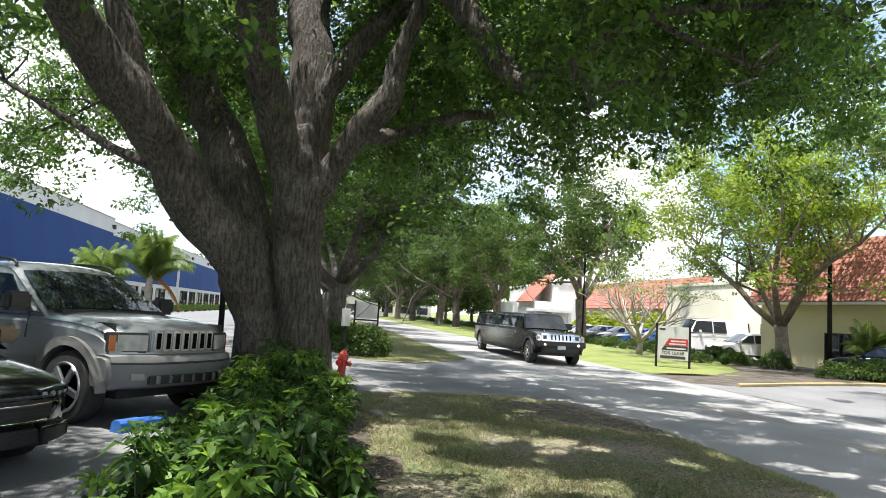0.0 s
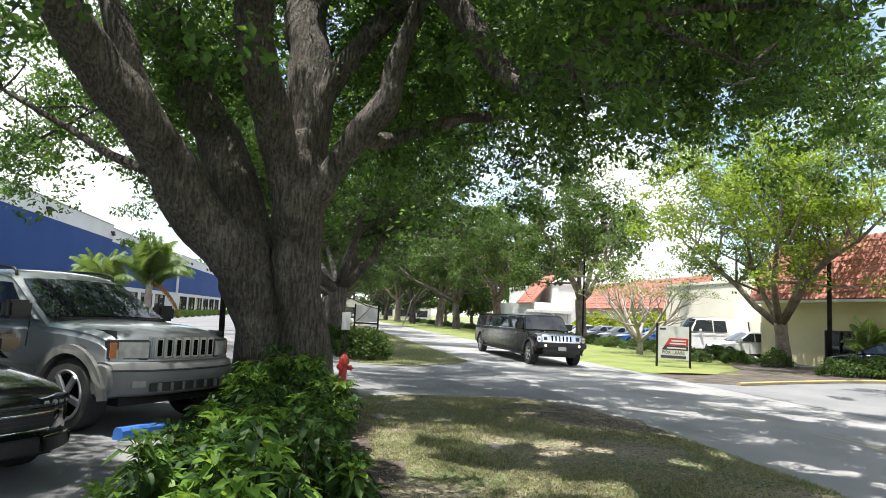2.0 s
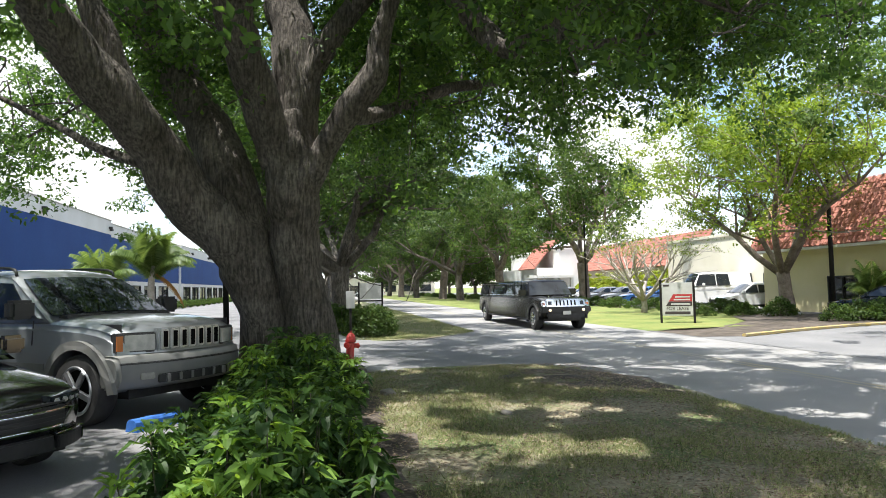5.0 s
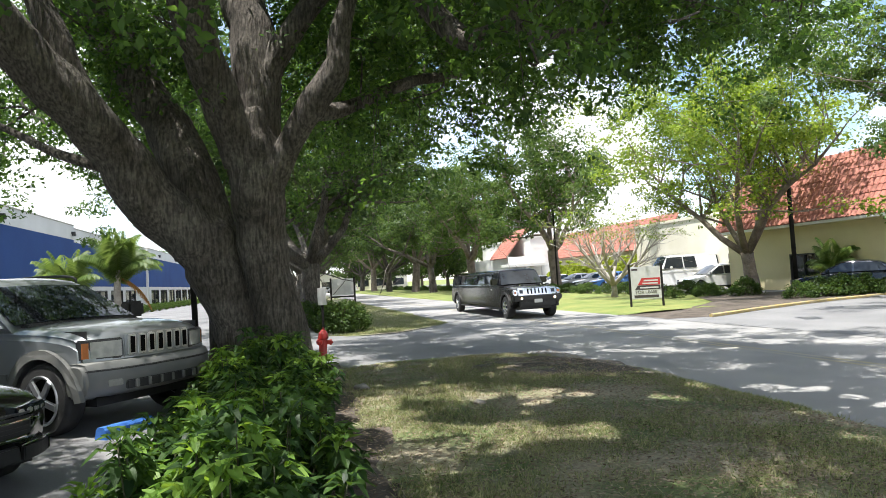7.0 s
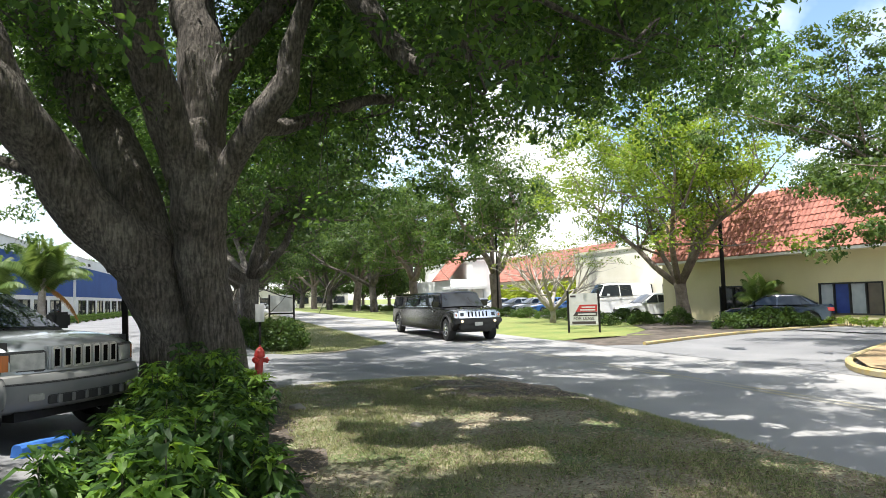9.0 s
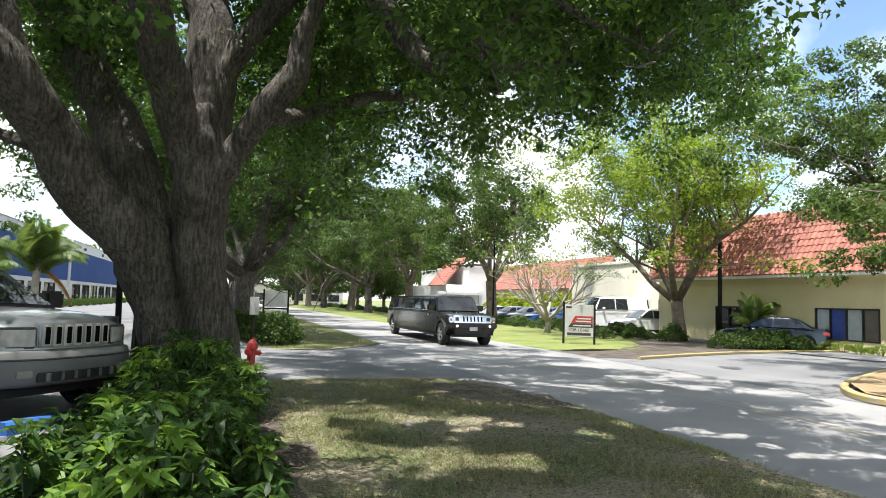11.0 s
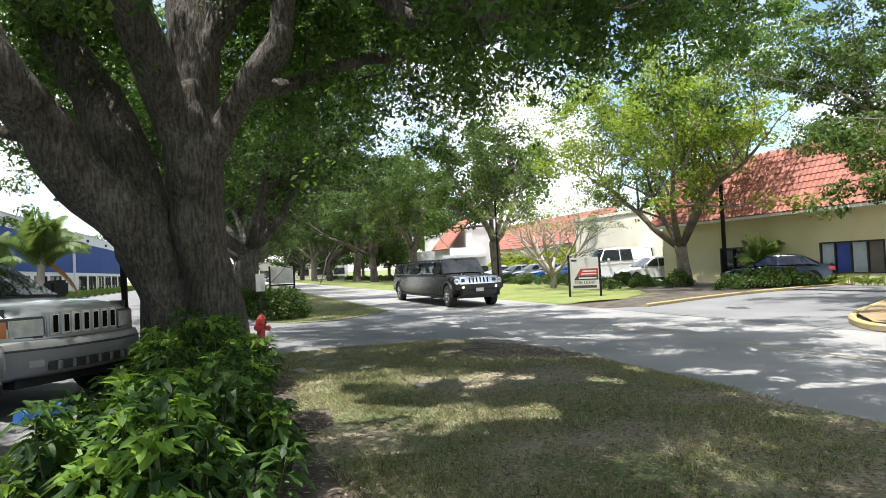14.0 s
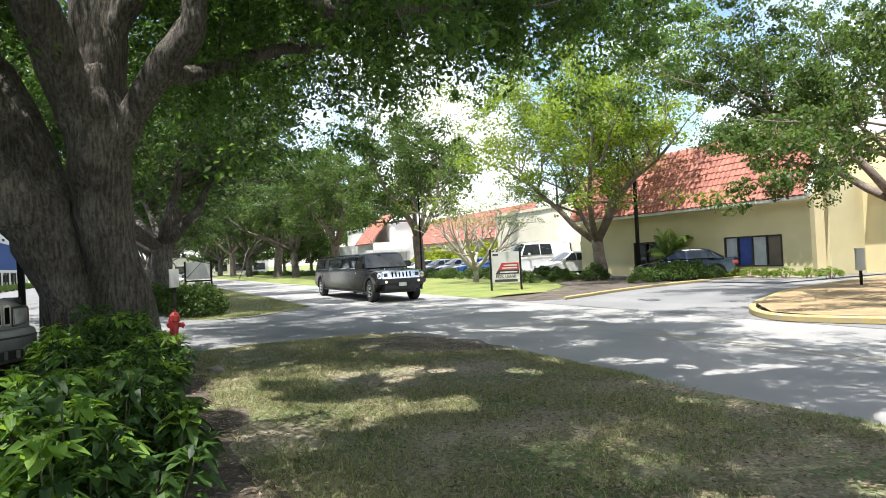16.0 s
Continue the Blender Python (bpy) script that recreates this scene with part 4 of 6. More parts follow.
M_HEAD.node_tree.nodes["Principled BSDF"].inputs["Emission Color"].default_value = (1.0, 0.75, 0.4, 1)
M_HEAD.node_tree.nodes["Principled BSDF"].inputs["Emission Strength"].default_value = 1.3


def arch(cx, r, z0, n=9):
    """Points of a wheel arch, from front to back."""
    return [(cx + r * math.cos(math.pi * k / n), z0 + r * math.sin(math.pi * k / n)) for k in range(n + 1)]


class Shape:
    """Half width of a car body at (x, z)."""

    def __init__(self, length, width, belt, lean=0.30, nose=0.12, tail=0.07, bow=0.16):
        self.bow, self.L, self.W, self.belt, self.lean, self.nose, self.tail = bow, length, width, belt, lean, nose, tail

    def half(self, x, z):
        w = self.W / 2
        if z > self.belt:
            w -= 0.03 + (z - self.belt) * self.lean
        else:
            w -= 0.16 * max(0, 0.55 - z) ** 1.2 + 0.05 * max(0, (z - 0.8) / max(self.belt - 0.8, 0.1)) ** 2
        f = max(0, (x - (self.L / 2 - 0.75)) / 0.75)
        b = max(0, (-x - (self.L / 2 - 0.5)) / 0.5)
        return w - self.nose * f * f - self.tail * b * b

    def bend(self, x, s):
        """Rounds the nose and tail in plan; s runs from -1 to 1 across."""
        f = max(0, (x - (self.L / 2 - 0.8)) / 0.8)
        b = max(0, (-x - (self.L / 2 - 0.6)) / 0.6)
        return x - self.bow * abs(s) ** 3 * f + 0.6 * self.bow * abs(s) ** 3 * b

    def front(self, y0, y1, z0, z1, x, thick=0.04, n=6):
        """A patch on the rounded nose from y0 to y1."""
        bm = bmesh.new()
        w = self.W / 2 - self.nose
        ys = [y0 + (y1 - y0) * k / n for k in range(n + 1)]
        px = [x - self.bow * min(1, abs(y) / w) ** 3 for y in ys]
        quad = [[bm.verts.new((q - d, y, z)) for q, y in zip(px, ys)] for d, z in ((0, z0), (0, z1), (thick, z1), (thick, z0))]
        for a, b in zip(quad, quad[1:] + quad[:1]):
            for k in range(n):
                bm.faces.new((a[k], a[k + 1], b[k + 1], b[k]))
        for k in (0, n):
            bm.faces.new([r[k] for r in quad])
        bmesh.ops.recalc_face_normals(bm, faces=bm.faces)
        bmesh.ops.bevel(bm, geom=[e for e in bm.edges if e.calc_face_angle(0) > 1.2], offset=min(0.012, thick * 0.3), segments=2, affect="EDGES")
        return bm


def hull(sh, poly, bevel=0.03, crown=0.02, div=6, drop=0.0, above=0.85):
    """Extrudes a side outline (x, z) across the car, following its width; drop rounds the long upper edges over."""
    bm = bmesh.new()
    rows = []
    half_steps = [0, 0.3, 0.55, 0.72, 0.84, 0.92, 0.97, 1] if drop else [k * 2 / div for k in range(div // 2 + 1)]
    for s in [-k for k in half_steps[:0:-1]] + half_steps:
        rows.append([bm.verts.new((sh.bend(x, s), s * sh.half(x, z), z + crown * (1 - s * s) * (z > 0.7) - drop * abs(s) ** 9 * (z > above))) for x, z in poly])
    m = len(poly)
    for a, b in zip(rows, rows[1:]):
        for i in range(m):
            bm.faces.new((a[i], b[i], b[(i + 1) % m], a[(i + 1) % m]))
    f0, f1 = bm.faces.new(rows[0]), bm.faces.new(list(reversed(rows[-1])))
    bmesh.ops.recalc_face_normals(bm, faces=bm.faces)
    es = list({e for f in (f0, f1) for e in f.edges})
    bmesh.ops.bevel(bm, geom=es, offset=bevel, segments=3, affect="EDGES")
    return bm


def side_panel(sh, poly, side, out=0.008, thick=0.012):
    """A thin panel (x, z) on the body's side."""
    bm = bmesh.new()
    a = [bm.verts.new((x, side * (sh.half(x, z) + out), z)) for x, z in poly]
    b = [bm.verts.new((x, side * (sh.half(x, z) + out - thick), z)) for x, z in poly]
    bm.faces.new(a)
    bm.faces.new(list(reversed(b)))
    for i in range(len(a)):
        j = (i + 1) % len(a)
        bm.faces.new((a[j], a[i], b[i], b[j]))
    bmesh.ops.recalc_face_normals(bm, faces=bm.faces)
    return bm


def cross_panel(sh, x0, z0, x1, z1, in0=0.08, in1=0.08, out=0.012, n=6):
    """A slightly bowed pane across the car from (x0, z0) low to (x1, z1) high."""
    bm = bmesh.new()
    d = Vector((x1 - x0, 0, z1 - z0)).normalized()
    nrm = Vector((d.z, 0, -d.x)) * (1 if x0 > x1 else -1)
    lo, hi = [], []
    for k in range(n + 1):
        s = -1 + 2 * k / n
        bow = 0.03 * (1 - s * s)
        lo.append(bm.verts.new(Vector((x0, s * (sh.half(x0, z0) - in0), z0)) + nrm * (out + bow)))
        hi.append(bm.verts.new(Vector((x1, s * (sh.half(x1, z1) - in1), z1)) + nrm * (out + bow)))
    fs = [bm.faces.new((lo[k], lo[k + 1], hi[k + 1], hi[k])) for k in range(n)]
    r = bmesh.ops.extrude_face_region(bm, geom=fs)
    bmesh.ops.translate(bm, vec=-nrm * 0.012, verts=[g for g in r["geom"] if isinstance(g, bmesh.types.BMVert)])
    bmesh.ops.recalc_face_normals(bm, faces=bm.faces)
    return bm


def lathe_y(prof, seg=28, capped=True):
    """A turned body round the y axis from (radius, y) pairs."""
    bm = bmesh.new()
    rings = [[bm.verts.new((r * math.cos(2 * math.pi * k / seg), y, r * math.sin(2 * math.pi * k / seg))) for k in range(seg)] for r, y in prof]
    for a, b in zip(rings, rings[1:]):
        for k in range(seg):
            bm.faces.new((a[k], a[(k + 1) % seg], b[(k + 1) % seg], b[k]))
    if capped:
        bm.faces.new(rings[0])
        bm.faces.new(list(reversed(rings[-1])))
    bmesh.ops.recalc_face_normals(bm, faces=bm.faces)
    return bm


def wheel(parent, x, y, r, width, spokes=5, rim=M_ALLOY, rr=0.62):
    """Tyre, rim, spokes and hub; y's sign tells the outer side."""
    s = 1 if y > 0 else -1
    w = new("wheel")
    w.parent = parent
    w.location = (x, y, r)
    h = width / 2
    part("tyre", lathe_y([(r * rr, -h), (r * 0.93, -h), (r * 0.985, -h * 0.8), (r, -h * 0.4), (r, h * 0.4), (r * 0.985, h * 0.8), (r * 0.93, h), (r * rr, h)], 32, False), M_TYRE, w, smooth=True)
    o = s * (h + 0.002)
    bm = lathe_y([(r * rr * 1.02, o), (r * rr * 0.98, o + s * 0.012), (r * rr * 0.9, o + s * 0.006), (r * rr * 0.86, o - s * 0.05)], 28, False)
    part("rim", bm, rim, w, smooth=True)
    # black disc filling the rim, painted shade for the gaps between spokes
    part("spoke_gap_shade", lathe_y([(r * rr * 0.84, o - s * 0.03), (r * rr * 0.86, o - s * 0.04), (r * rr * 0.86, o - s * 0.045)]), M_GAP_SHADE, w)
    for k in range(spokes):
        bm = bmesh.new()
        box(bm, 0.03, r * rr * 0.94, -0.018, 0.018, -r * rr * 0.15, r * rr * 0.15, 0.012, pose(0, o + s * 0.002, 0) @ Matrix.Rotation(2 * math.pi * k / spokes + 0.3, 4, "Y"))
        part("spoke", bm, rim, w)
    part("hub_cap", lathe_y([(r * 0.15, o - s * 0.01), (r * 0.15, o + s * 0.02), (r * 0.10, o + s * 0.035)], 14), rim, w)
    return w


def mirror(car, sh, x, z, paint, size=1.0):
    for s in (1, -1):
        y = s * (sh.half(x, z) + 0.11)
        m = part("wing_mirror", boxed(x - 0.09 * size, x + 0.05 * size, y - 0.12 * size, y + 0.10 * size, z, z + 0.17 * size, 0.035), paint, car, smooth=False)
        part("mirror_glass", boxed(x - 0.095 * size, x - 0.091 * size, y - 0.09 * size, y + 0.08 * size, z + 0.02, z + 0.15 * size), M_CHROME, m)


def generic_car(name, label, paint, kind, m, group="", L=4.7, W=1.82, H=1.45):
    """Parked car with body, cabin, glass, lamps and wheels; kind: sedan, suv, van."""
    car = empty(name, m, label, "car", group)
    r = 0.33 if kind == "sedan" else 0.37
    fa, ra = L / 2 - 0.92, -L / 2 + 0.98
    belt = H * (0.64 if kind == "sedan" else 0.62)
    sh = Shape(L, W, belt, 0.42 if kind == "sedan" else 0.26, 0.12, 0.10, 0.24)
    g = 0.22
    hood = belt - 0.06
    back = belt + 0.02
    poly = [(-L / 2 + 0.06, 0.36), (-L / 2, 0.62), (-L / 2 + 0.05, back - 0.1), (-L / 2 + 0.14, back), (0.7, belt + 0.01), (1.1, hood + 0.02), (L / 2 - 0.45, hood - 0.09), (L / 2 - 0.12, hood - 0.2), (L / 2, 0.56), (L / 2 - 0.04, 0.36), (L / 2 - 0.2, g)]
    poly += arch(fa, r + 0.07, g + 0.02)[0:] + arch(ra, r + 0.07, g + 0.02) + [(-L / 2 + 0.3, g)]
    part("body", hull(sh, poly, 0.035, 0.03, 6, 0.05, belt - 0.2), paint, car, smooth=True)
    if kind == "sedan":
        cab = [(-L / 2 + 0.62, belt - 0.02), (-L / 2 + 1.25, H - 0.09), (-0.75, H - 0.01), (-0.1, H), (0.3, H - 0.04), (1.12, belt - 0.02)]
    elif kind == "van":
        cab = [(-L / 2 + 0.08, belt - 0.02), (-L / 2 + 0.12, H - 0.06), (-L / 2 + 0.3, H), (0.75, H), (0.95, H - 0.04), (1.5, belt - 0.02)]
    else:
        cab = [(-L / 2 + 0.16, belt - 0.02), (-L / 2 + 0.5, H - 0.14), (-L / 2 + 0.85, H - 0.03), (-0.3, H), (0.15, H - 0.03), (1.02, belt - 0.02)]
    part("cabin", hull(sh, cab, 0.05, 0.03, 6, 0.05, H - 0.12), paint, car, smooth=True)
    part("windscreen", cross_panel(sh, cab[-1][0] - 0.02, belt + 0.03, cab[-2][0] + 0.03, H - 0.07), M_CARGLASS, car)
    part("rear_window", cross_panel(sh, cab[0][0] + 0.03, belt + 0.05, cab[1][0] - 0.03, cab[1][1] - 0.04), M_CARGLASS, car)
    zt, zb = H - 0.12, belt + 0.03
    xf, xr = cab[-1][0], cab[0][0]
    for s in (1, -1):
        part("side_window", side_panel(sh, [(xf - 0.18, zb), (cab[-2][0] + 0.02, zt), (-0.08, zt + 0.02), (-0.08, zb)], s), M_CARGLASS, car)
        part("side_window", side_panel(sh, [(-0.16, zb), (-0.16, zt + 0.02), (-1.0, zt + 0.01), (-1.05, zb)], s), M_CARGLASS, car)
        if kind != "van":
            part("side_window", side_panel(sh, [(-1.12, zb), (-1.07, zt), (cab[1][0] + 0.22, zt - 0.05), (xr + 0.32, zb)], s), M_CARGLASS, car)
        lamp = part("head_lamp", sh.front(s * 0.42, s * 0.80, hood - 0.25, hood - 0.175, L / 2 - 0.015, 0.16, 8), M_CARGLASS, car, smooth=True)
        for k in range(4):
            part("lamp_cell", sh.front(s * (0.45 + 0.09 * k), s * (0.51 + 0.09 * k), hood - 0.24, hood - 0.195, L / 2 - 0.005, 0.03, 2), M_CLEAR, lamp)
        part("tail_lamp", side_panel(sh, [(-L / 2 + 0.05, back - 0.14), (-L / 2 + 0.32, back - 0.12), (-L / 2 + 0.26, back - 0.28), (-L / 2 + 0.04, back - 0.3)], s, 0.01, 0.05), M_RED, car)
        part("door_handle", side_panel(sh, [(-0.05, belt - 0.12), (-0.05, belt - 0.08), (-0.24, belt - 0.08), (-0.24, belt - 0.12)], s, 0.035, 0.03), paint, car)
        part("sill", side_panel(sh, [(fa - r - 0.12, g + 0.02), (fa - r - 0.12, g + 0.1), (ra + r + 0.12, g + 0.1), (ra + r + 0.12, g + 0.02)], s, 0.02, 0.03), M_BLACKTRIM, car)
        for x in (fa, ra):
            wheel(car, x, s * (W / 2 - 0.13), r, 0.21)
    gr = part("grille", sh.front(-0.56, 0.56, 0.47, hood - 0.29, L / 2 + 0.012, 0.06, 10), M_BLACKTRIM, car)
    part("grille_trim", sh.front(-0.60, 0.60, hood - 0.29, hood - 0.265, L / 2 + 0.02, 0.06, 10), M_CHROME, gr)
    part("grille_trim", sh.front(-0.52, 0.52, 0.445, 0.475, L / 2 + 0.022, 0.06, 10), M_CHROME, gr)
    for s in (1, -1):
        bm = bmesh.new()
        edge = [(s * 0.60, hood - 0.27), (s * 0.66, 0.58), (s * 0.50, 0.445), (s * 0.53, 0.475), (s * 0.61, 0.58), (s * 0.565, hood - 0.27)]
        nose = lambda y: L / 2 + 0.02 - sh.bow * min(1, abs(y) / (W / 2 - sh.nose)) ** 3
        fa_, ba_ = [bm.verts.new((nose(y), y, z)) for y, z in edge], [bm.verts.new((nose(y) - 0.04, y, z)) for y, z in edge]
        bm.faces.new(fa_)
        bm.faces.new(list(reversed(ba_)))
        for k in range(6):
            bm.faces.new((fa_[(k + 1) % 6], fa_[k], ba_[k], ba_[(k + 1) % 6]))
        bmesh.ops.recalc_face_normals(bm, faces=bm.faces)
        part("grille_trim", bm, M_CHROME, gr)
        lower = part("side_intake", sh.front(s * 0.48, s * 0.80, 0.27, 0.39, L / 2 + 0.012, 0.06), M_BLACKTRIM, car)
        part("intake_trim", sh.front(s * 0.46, s * 0.82, 0.39, 0.405, L / 2 + 0.02, 0.05), M_CHROME, lower)
        part("intake_trim", sh.front(s * 0.79, s * 0.82, 0.28, 0.39, L / 2 + 0.02, 0.05, 2), M_CHROME, lower)
    for k in range(5):
        part("grille_slat", sh.front(-0.55, 0.55, 0.50 + 0.035 * k, 0.508 + 0.035 * k, L / 2 + 0.018, 0.05, 10), M_DARK, gr)
    part("lower_grille", sh.front(-0.44, 0.44, 0.28, 0.40, L / 2 + 0.008, 0.06), M_BLACKTRIM, car)
    part("underbody", boxed(-L / 2 + 0.3, L / 2 - 0.3, -W / 2 + 0.2, W / 2 - 0.2, 0.2, 0.4), M_BLACKTRIM, car)
    mirror(car, sh, 0.85, belt + 0.02, paint)
    return car


# silver off-roader parked at an angle beside the bed
def off_roader(m):
    car = empty("suv", m, "dusty silver-grey off-roader with seven-slot grille parked by the bed", "car")
    L, W, H, belt = 4.6, 1.86, 1.74, 1.13
    sh = Shape(L, W, belt, 0.30, 0.09, 0.05, 0.20)
    fa, ra = 1.53, -1.2
    poly = [(-2.24, 0.42), (-2.3, 0.7), (-2.26, 1.02), (-2.2, belt), (0.78, belt + 0.015), (1.05, belt + 0.005), (1.5, 1.115), (1.85, 1.085), (2.05, 1.05), (2.15, 1.01), (2.2, 0.95), (2.21, 0.70), (2.2, 0.45), (2.1, 0.40)]
    poly += arch(fa, 0.47, 0.36, 12) + arch(ra, 0.47, 0.36, 12) + [(-1.9, 0.4)]
    part("body", hull(sh, poly, 0.04, 0.04, 8, 0.075, 0.98), M_SILVER, car, smooth=True)
    cab = [(-2.16, belt - 0.04), (-2.02, 1.5), (-1.86, 1.66), (-0.9, 1.715), (-0.2, 1.71), (0.0, 1.68), (0.12, 1.63), (0.98, belt - 0.03)]
    part("cabin", hull(sh, cab, 0.05, 0.035, 8, 0.07, 1.55), M_SILVER, car, smooth=True)
    part("windscreen", cross_panel(sh, 0.92, belt + 0.04, 0.17, 1.60, 0.09, 0.09, 0.016, 10), M_CARGLASS, car, smooth=True)
    part("rear_window", cross_panel(sh, -2.15, belt + 0.06, -2.04, 1.46), M_CARGLASS, car)
    for s in (1, -1):
        for q in ([(0.66, belt + 0.03), (0.14, 1.56), (-0.32, 1.58), (-0.32, belt + 0.03)], [(-0.40, belt + 0.03), (-0.40, 1.58), (-1.12, 1.57), (-1.2, belt + 0.03)], [(-1.28, belt + 0.03), (-1.2, 1.56), (-1.8, 1.52), (-1.98, belt + 0.05)]):
            part("side_window", side_panel(sh, q, s), M_CARGLASS, car)
        v, f = [], []
        tube_into(v, f, *smooth_line([((0.02, s * 0.66, 1.66), 0.018), ((-0.1, s * 0.66, 1.745), 0.018), ((-0.9, s * 0.66, 1.775), 0.018), ((-1.7, s * 0.66, 1.745), 0.018), ((-1.82, s * 0.66, 1.66), 0.018)], 5), 8)
        raw("roof_rail", v, f, M_BLACKTRIM, car, True)
        part("cladding", side_panel(sh, [(1.0, 0.40), (1.0, 0.66), (-0.70, 0.66), (-0.70, 0.40)], s, 0.022, 0.03), M_SILVERTRIM, car)
        part("door_seam", side_panel(sh, [(0.72, 0.5), (0.72, belt), (0.71, belt), (0.71, 0.5)], s, 0.004, 0.01), M_BLACKTRIM, car)
        part("door_seam", side_panel(sh, [(-0.36, 0.5), (-0.36, belt), (-0.37, belt), (-0.37, 0.5)], s, 0.004, 0.01), M_BLACKTRIM, car)
        part("door_handle", side_panel(sh, [(-0.12, 0.97), (-0.12, 1.02), (-0.30, 1.02), (-0.30, 0.97)], s, 0.03, 0.03), M_BLACKTRIM, car)
        for cx in (fa, ra):
            outer, inner = arch(cx, 0.55, 0.37, 14), arch(cx, 0.465, 0.36, 14)
            part("wheel_arch", side_panel(sh, outer + inner[::-1], s, 0.03, 0.05), M_SILVERTRIM, car)
        for x in (fa, ra):
            wheel(car, x, s * 0.81, 0.385, 0.245, 5, M_ALLOY, 0.68)
        # tall lamp at the front corner with its amber end
        part("lamp_bezel", sh.front(s * 0.462, s * 0.842, 0.778, 0.995, 2.228, 0.08), M_BLACKTRIM, car)
        part("head_lamp", sh.front(s * 0.475, s * 0.765, 0.79, 0.982, 2.24, 0.05), M_CLEAR, car, "large cloudy head lamp", True)
        part("indicator", sh.front(s * 0.775, s * 0.835, 0.79, 0.975, 2.24, 0.05, 3), M_AMBER, car)
        part("fog_lamp", sh.front(s * 0.54, s * 0.68, 0.50, 0.57, 2.335, 0.03), M_LENS, car)
    # bumper, grille and slots
    bsh = Shape(L, W + 0.06, belt, 0.26, 0.09, 0.05, 0.20)
    part("bumper", hull(bsh, [(1.98, 0.40), (2.20, 0.40), (2.27, 0.44), (2.315, 0.52), (2.325, 0.62), (2.31, 0.70), (2.27, 0.755), (2.16, 0.775), (1.98, 0.77), (1.99, 0.6)], 0.03, 0, 8, 0.02, 0.68), M_SILVERTRIM, car, "grey moulded bumper", True)
    low = part("bumper_insert", sh.front(-0.50, 0.50, 0.45, 0.545, 2.33, 0.03, 10), M_BLACKTRIM, car)
    for k in range(6):
        part("insert_rib", boxed(2.29, 2.337, -0.42 + 0.16 * k, -0.38 + 0.16 * k, 0.455, 0.54, 0.006), M_SILVERTRIM, low)
    part("bumper_strip", sh.front(-0.86, 0.86, 0.665, 0.685, 2.34, 0.04, 12), M_BLACKTRIM, car)
    gr = part("grille", sh.front(-0.455, 0.455, 0.785, 1.03, 2.235, 0.09, 10), M_SILVER, car, smooth=True)
    for k in range(7):
        y = -0.366 + 0.122 * k
        nx = 2.235 - 0.2 * (abs(y) / 0.84) ** 3
        part("slot_surround", boxed(nx - 0.05, nx + 0.012, y - 0.054, y + 0.054, 0.795, 1.02, 0.012), M_ALLOY, gr)
        part("slot", boxed(nx - 0.05, nx + 0.016, y - 0.040, y + 0.040, 0.808, 1.007, 0.012), M_GAP_SHADE, gr)
    for s in (1, -1):
        part("hood_seam", boxed(1.0, 2.02, s * 0.76 - 0.004, s * 0.76 + 0.004, 0.98, 1.085), M_BLACKTRIM, car)
        part("wiper", boxed(0.90, 0.94, *sorted((s * 0.05, s * 0.62)), belt + 0.035, belt + 0.06), M_BLACKTRIM, car)
    part("cowl", boxed(0.90, 1.06, -0.72, 0.72, belt, belt + 0.05, 0.015), M_BLACKTRIM, car)
    part("underbody", boxed(-2.0, 2.0, -0.65, 0.65, 0.28, 0.5), M_BLACKTRIM, car)
    mirror(car, sh, 0.70, belt + 0.02, M_BLACKTRIM, 1.25)
    return car


HEAD = -37.0
hx, hy = math.cos(radians(HEAD)), math.sin(radians(HEAD))
jx, jy = -2.2, 9.1
off_roader(pose(jx - 1.5 * hx, jy - 1.5 * hy, 0.16, 0, 0, HEAD) @ Matrix.Diagonal((1.06, 1.06, 1.06, 1)))

sedan = generic_car("sedan", "glossy black saloon car parked nose towards the shrubs", M_BLACKPAINT, "sedan", pose(-3.02 - 1.43 * hx, 6.0 - 1.43 * hy, 0.16, 0, 0, HEAD))


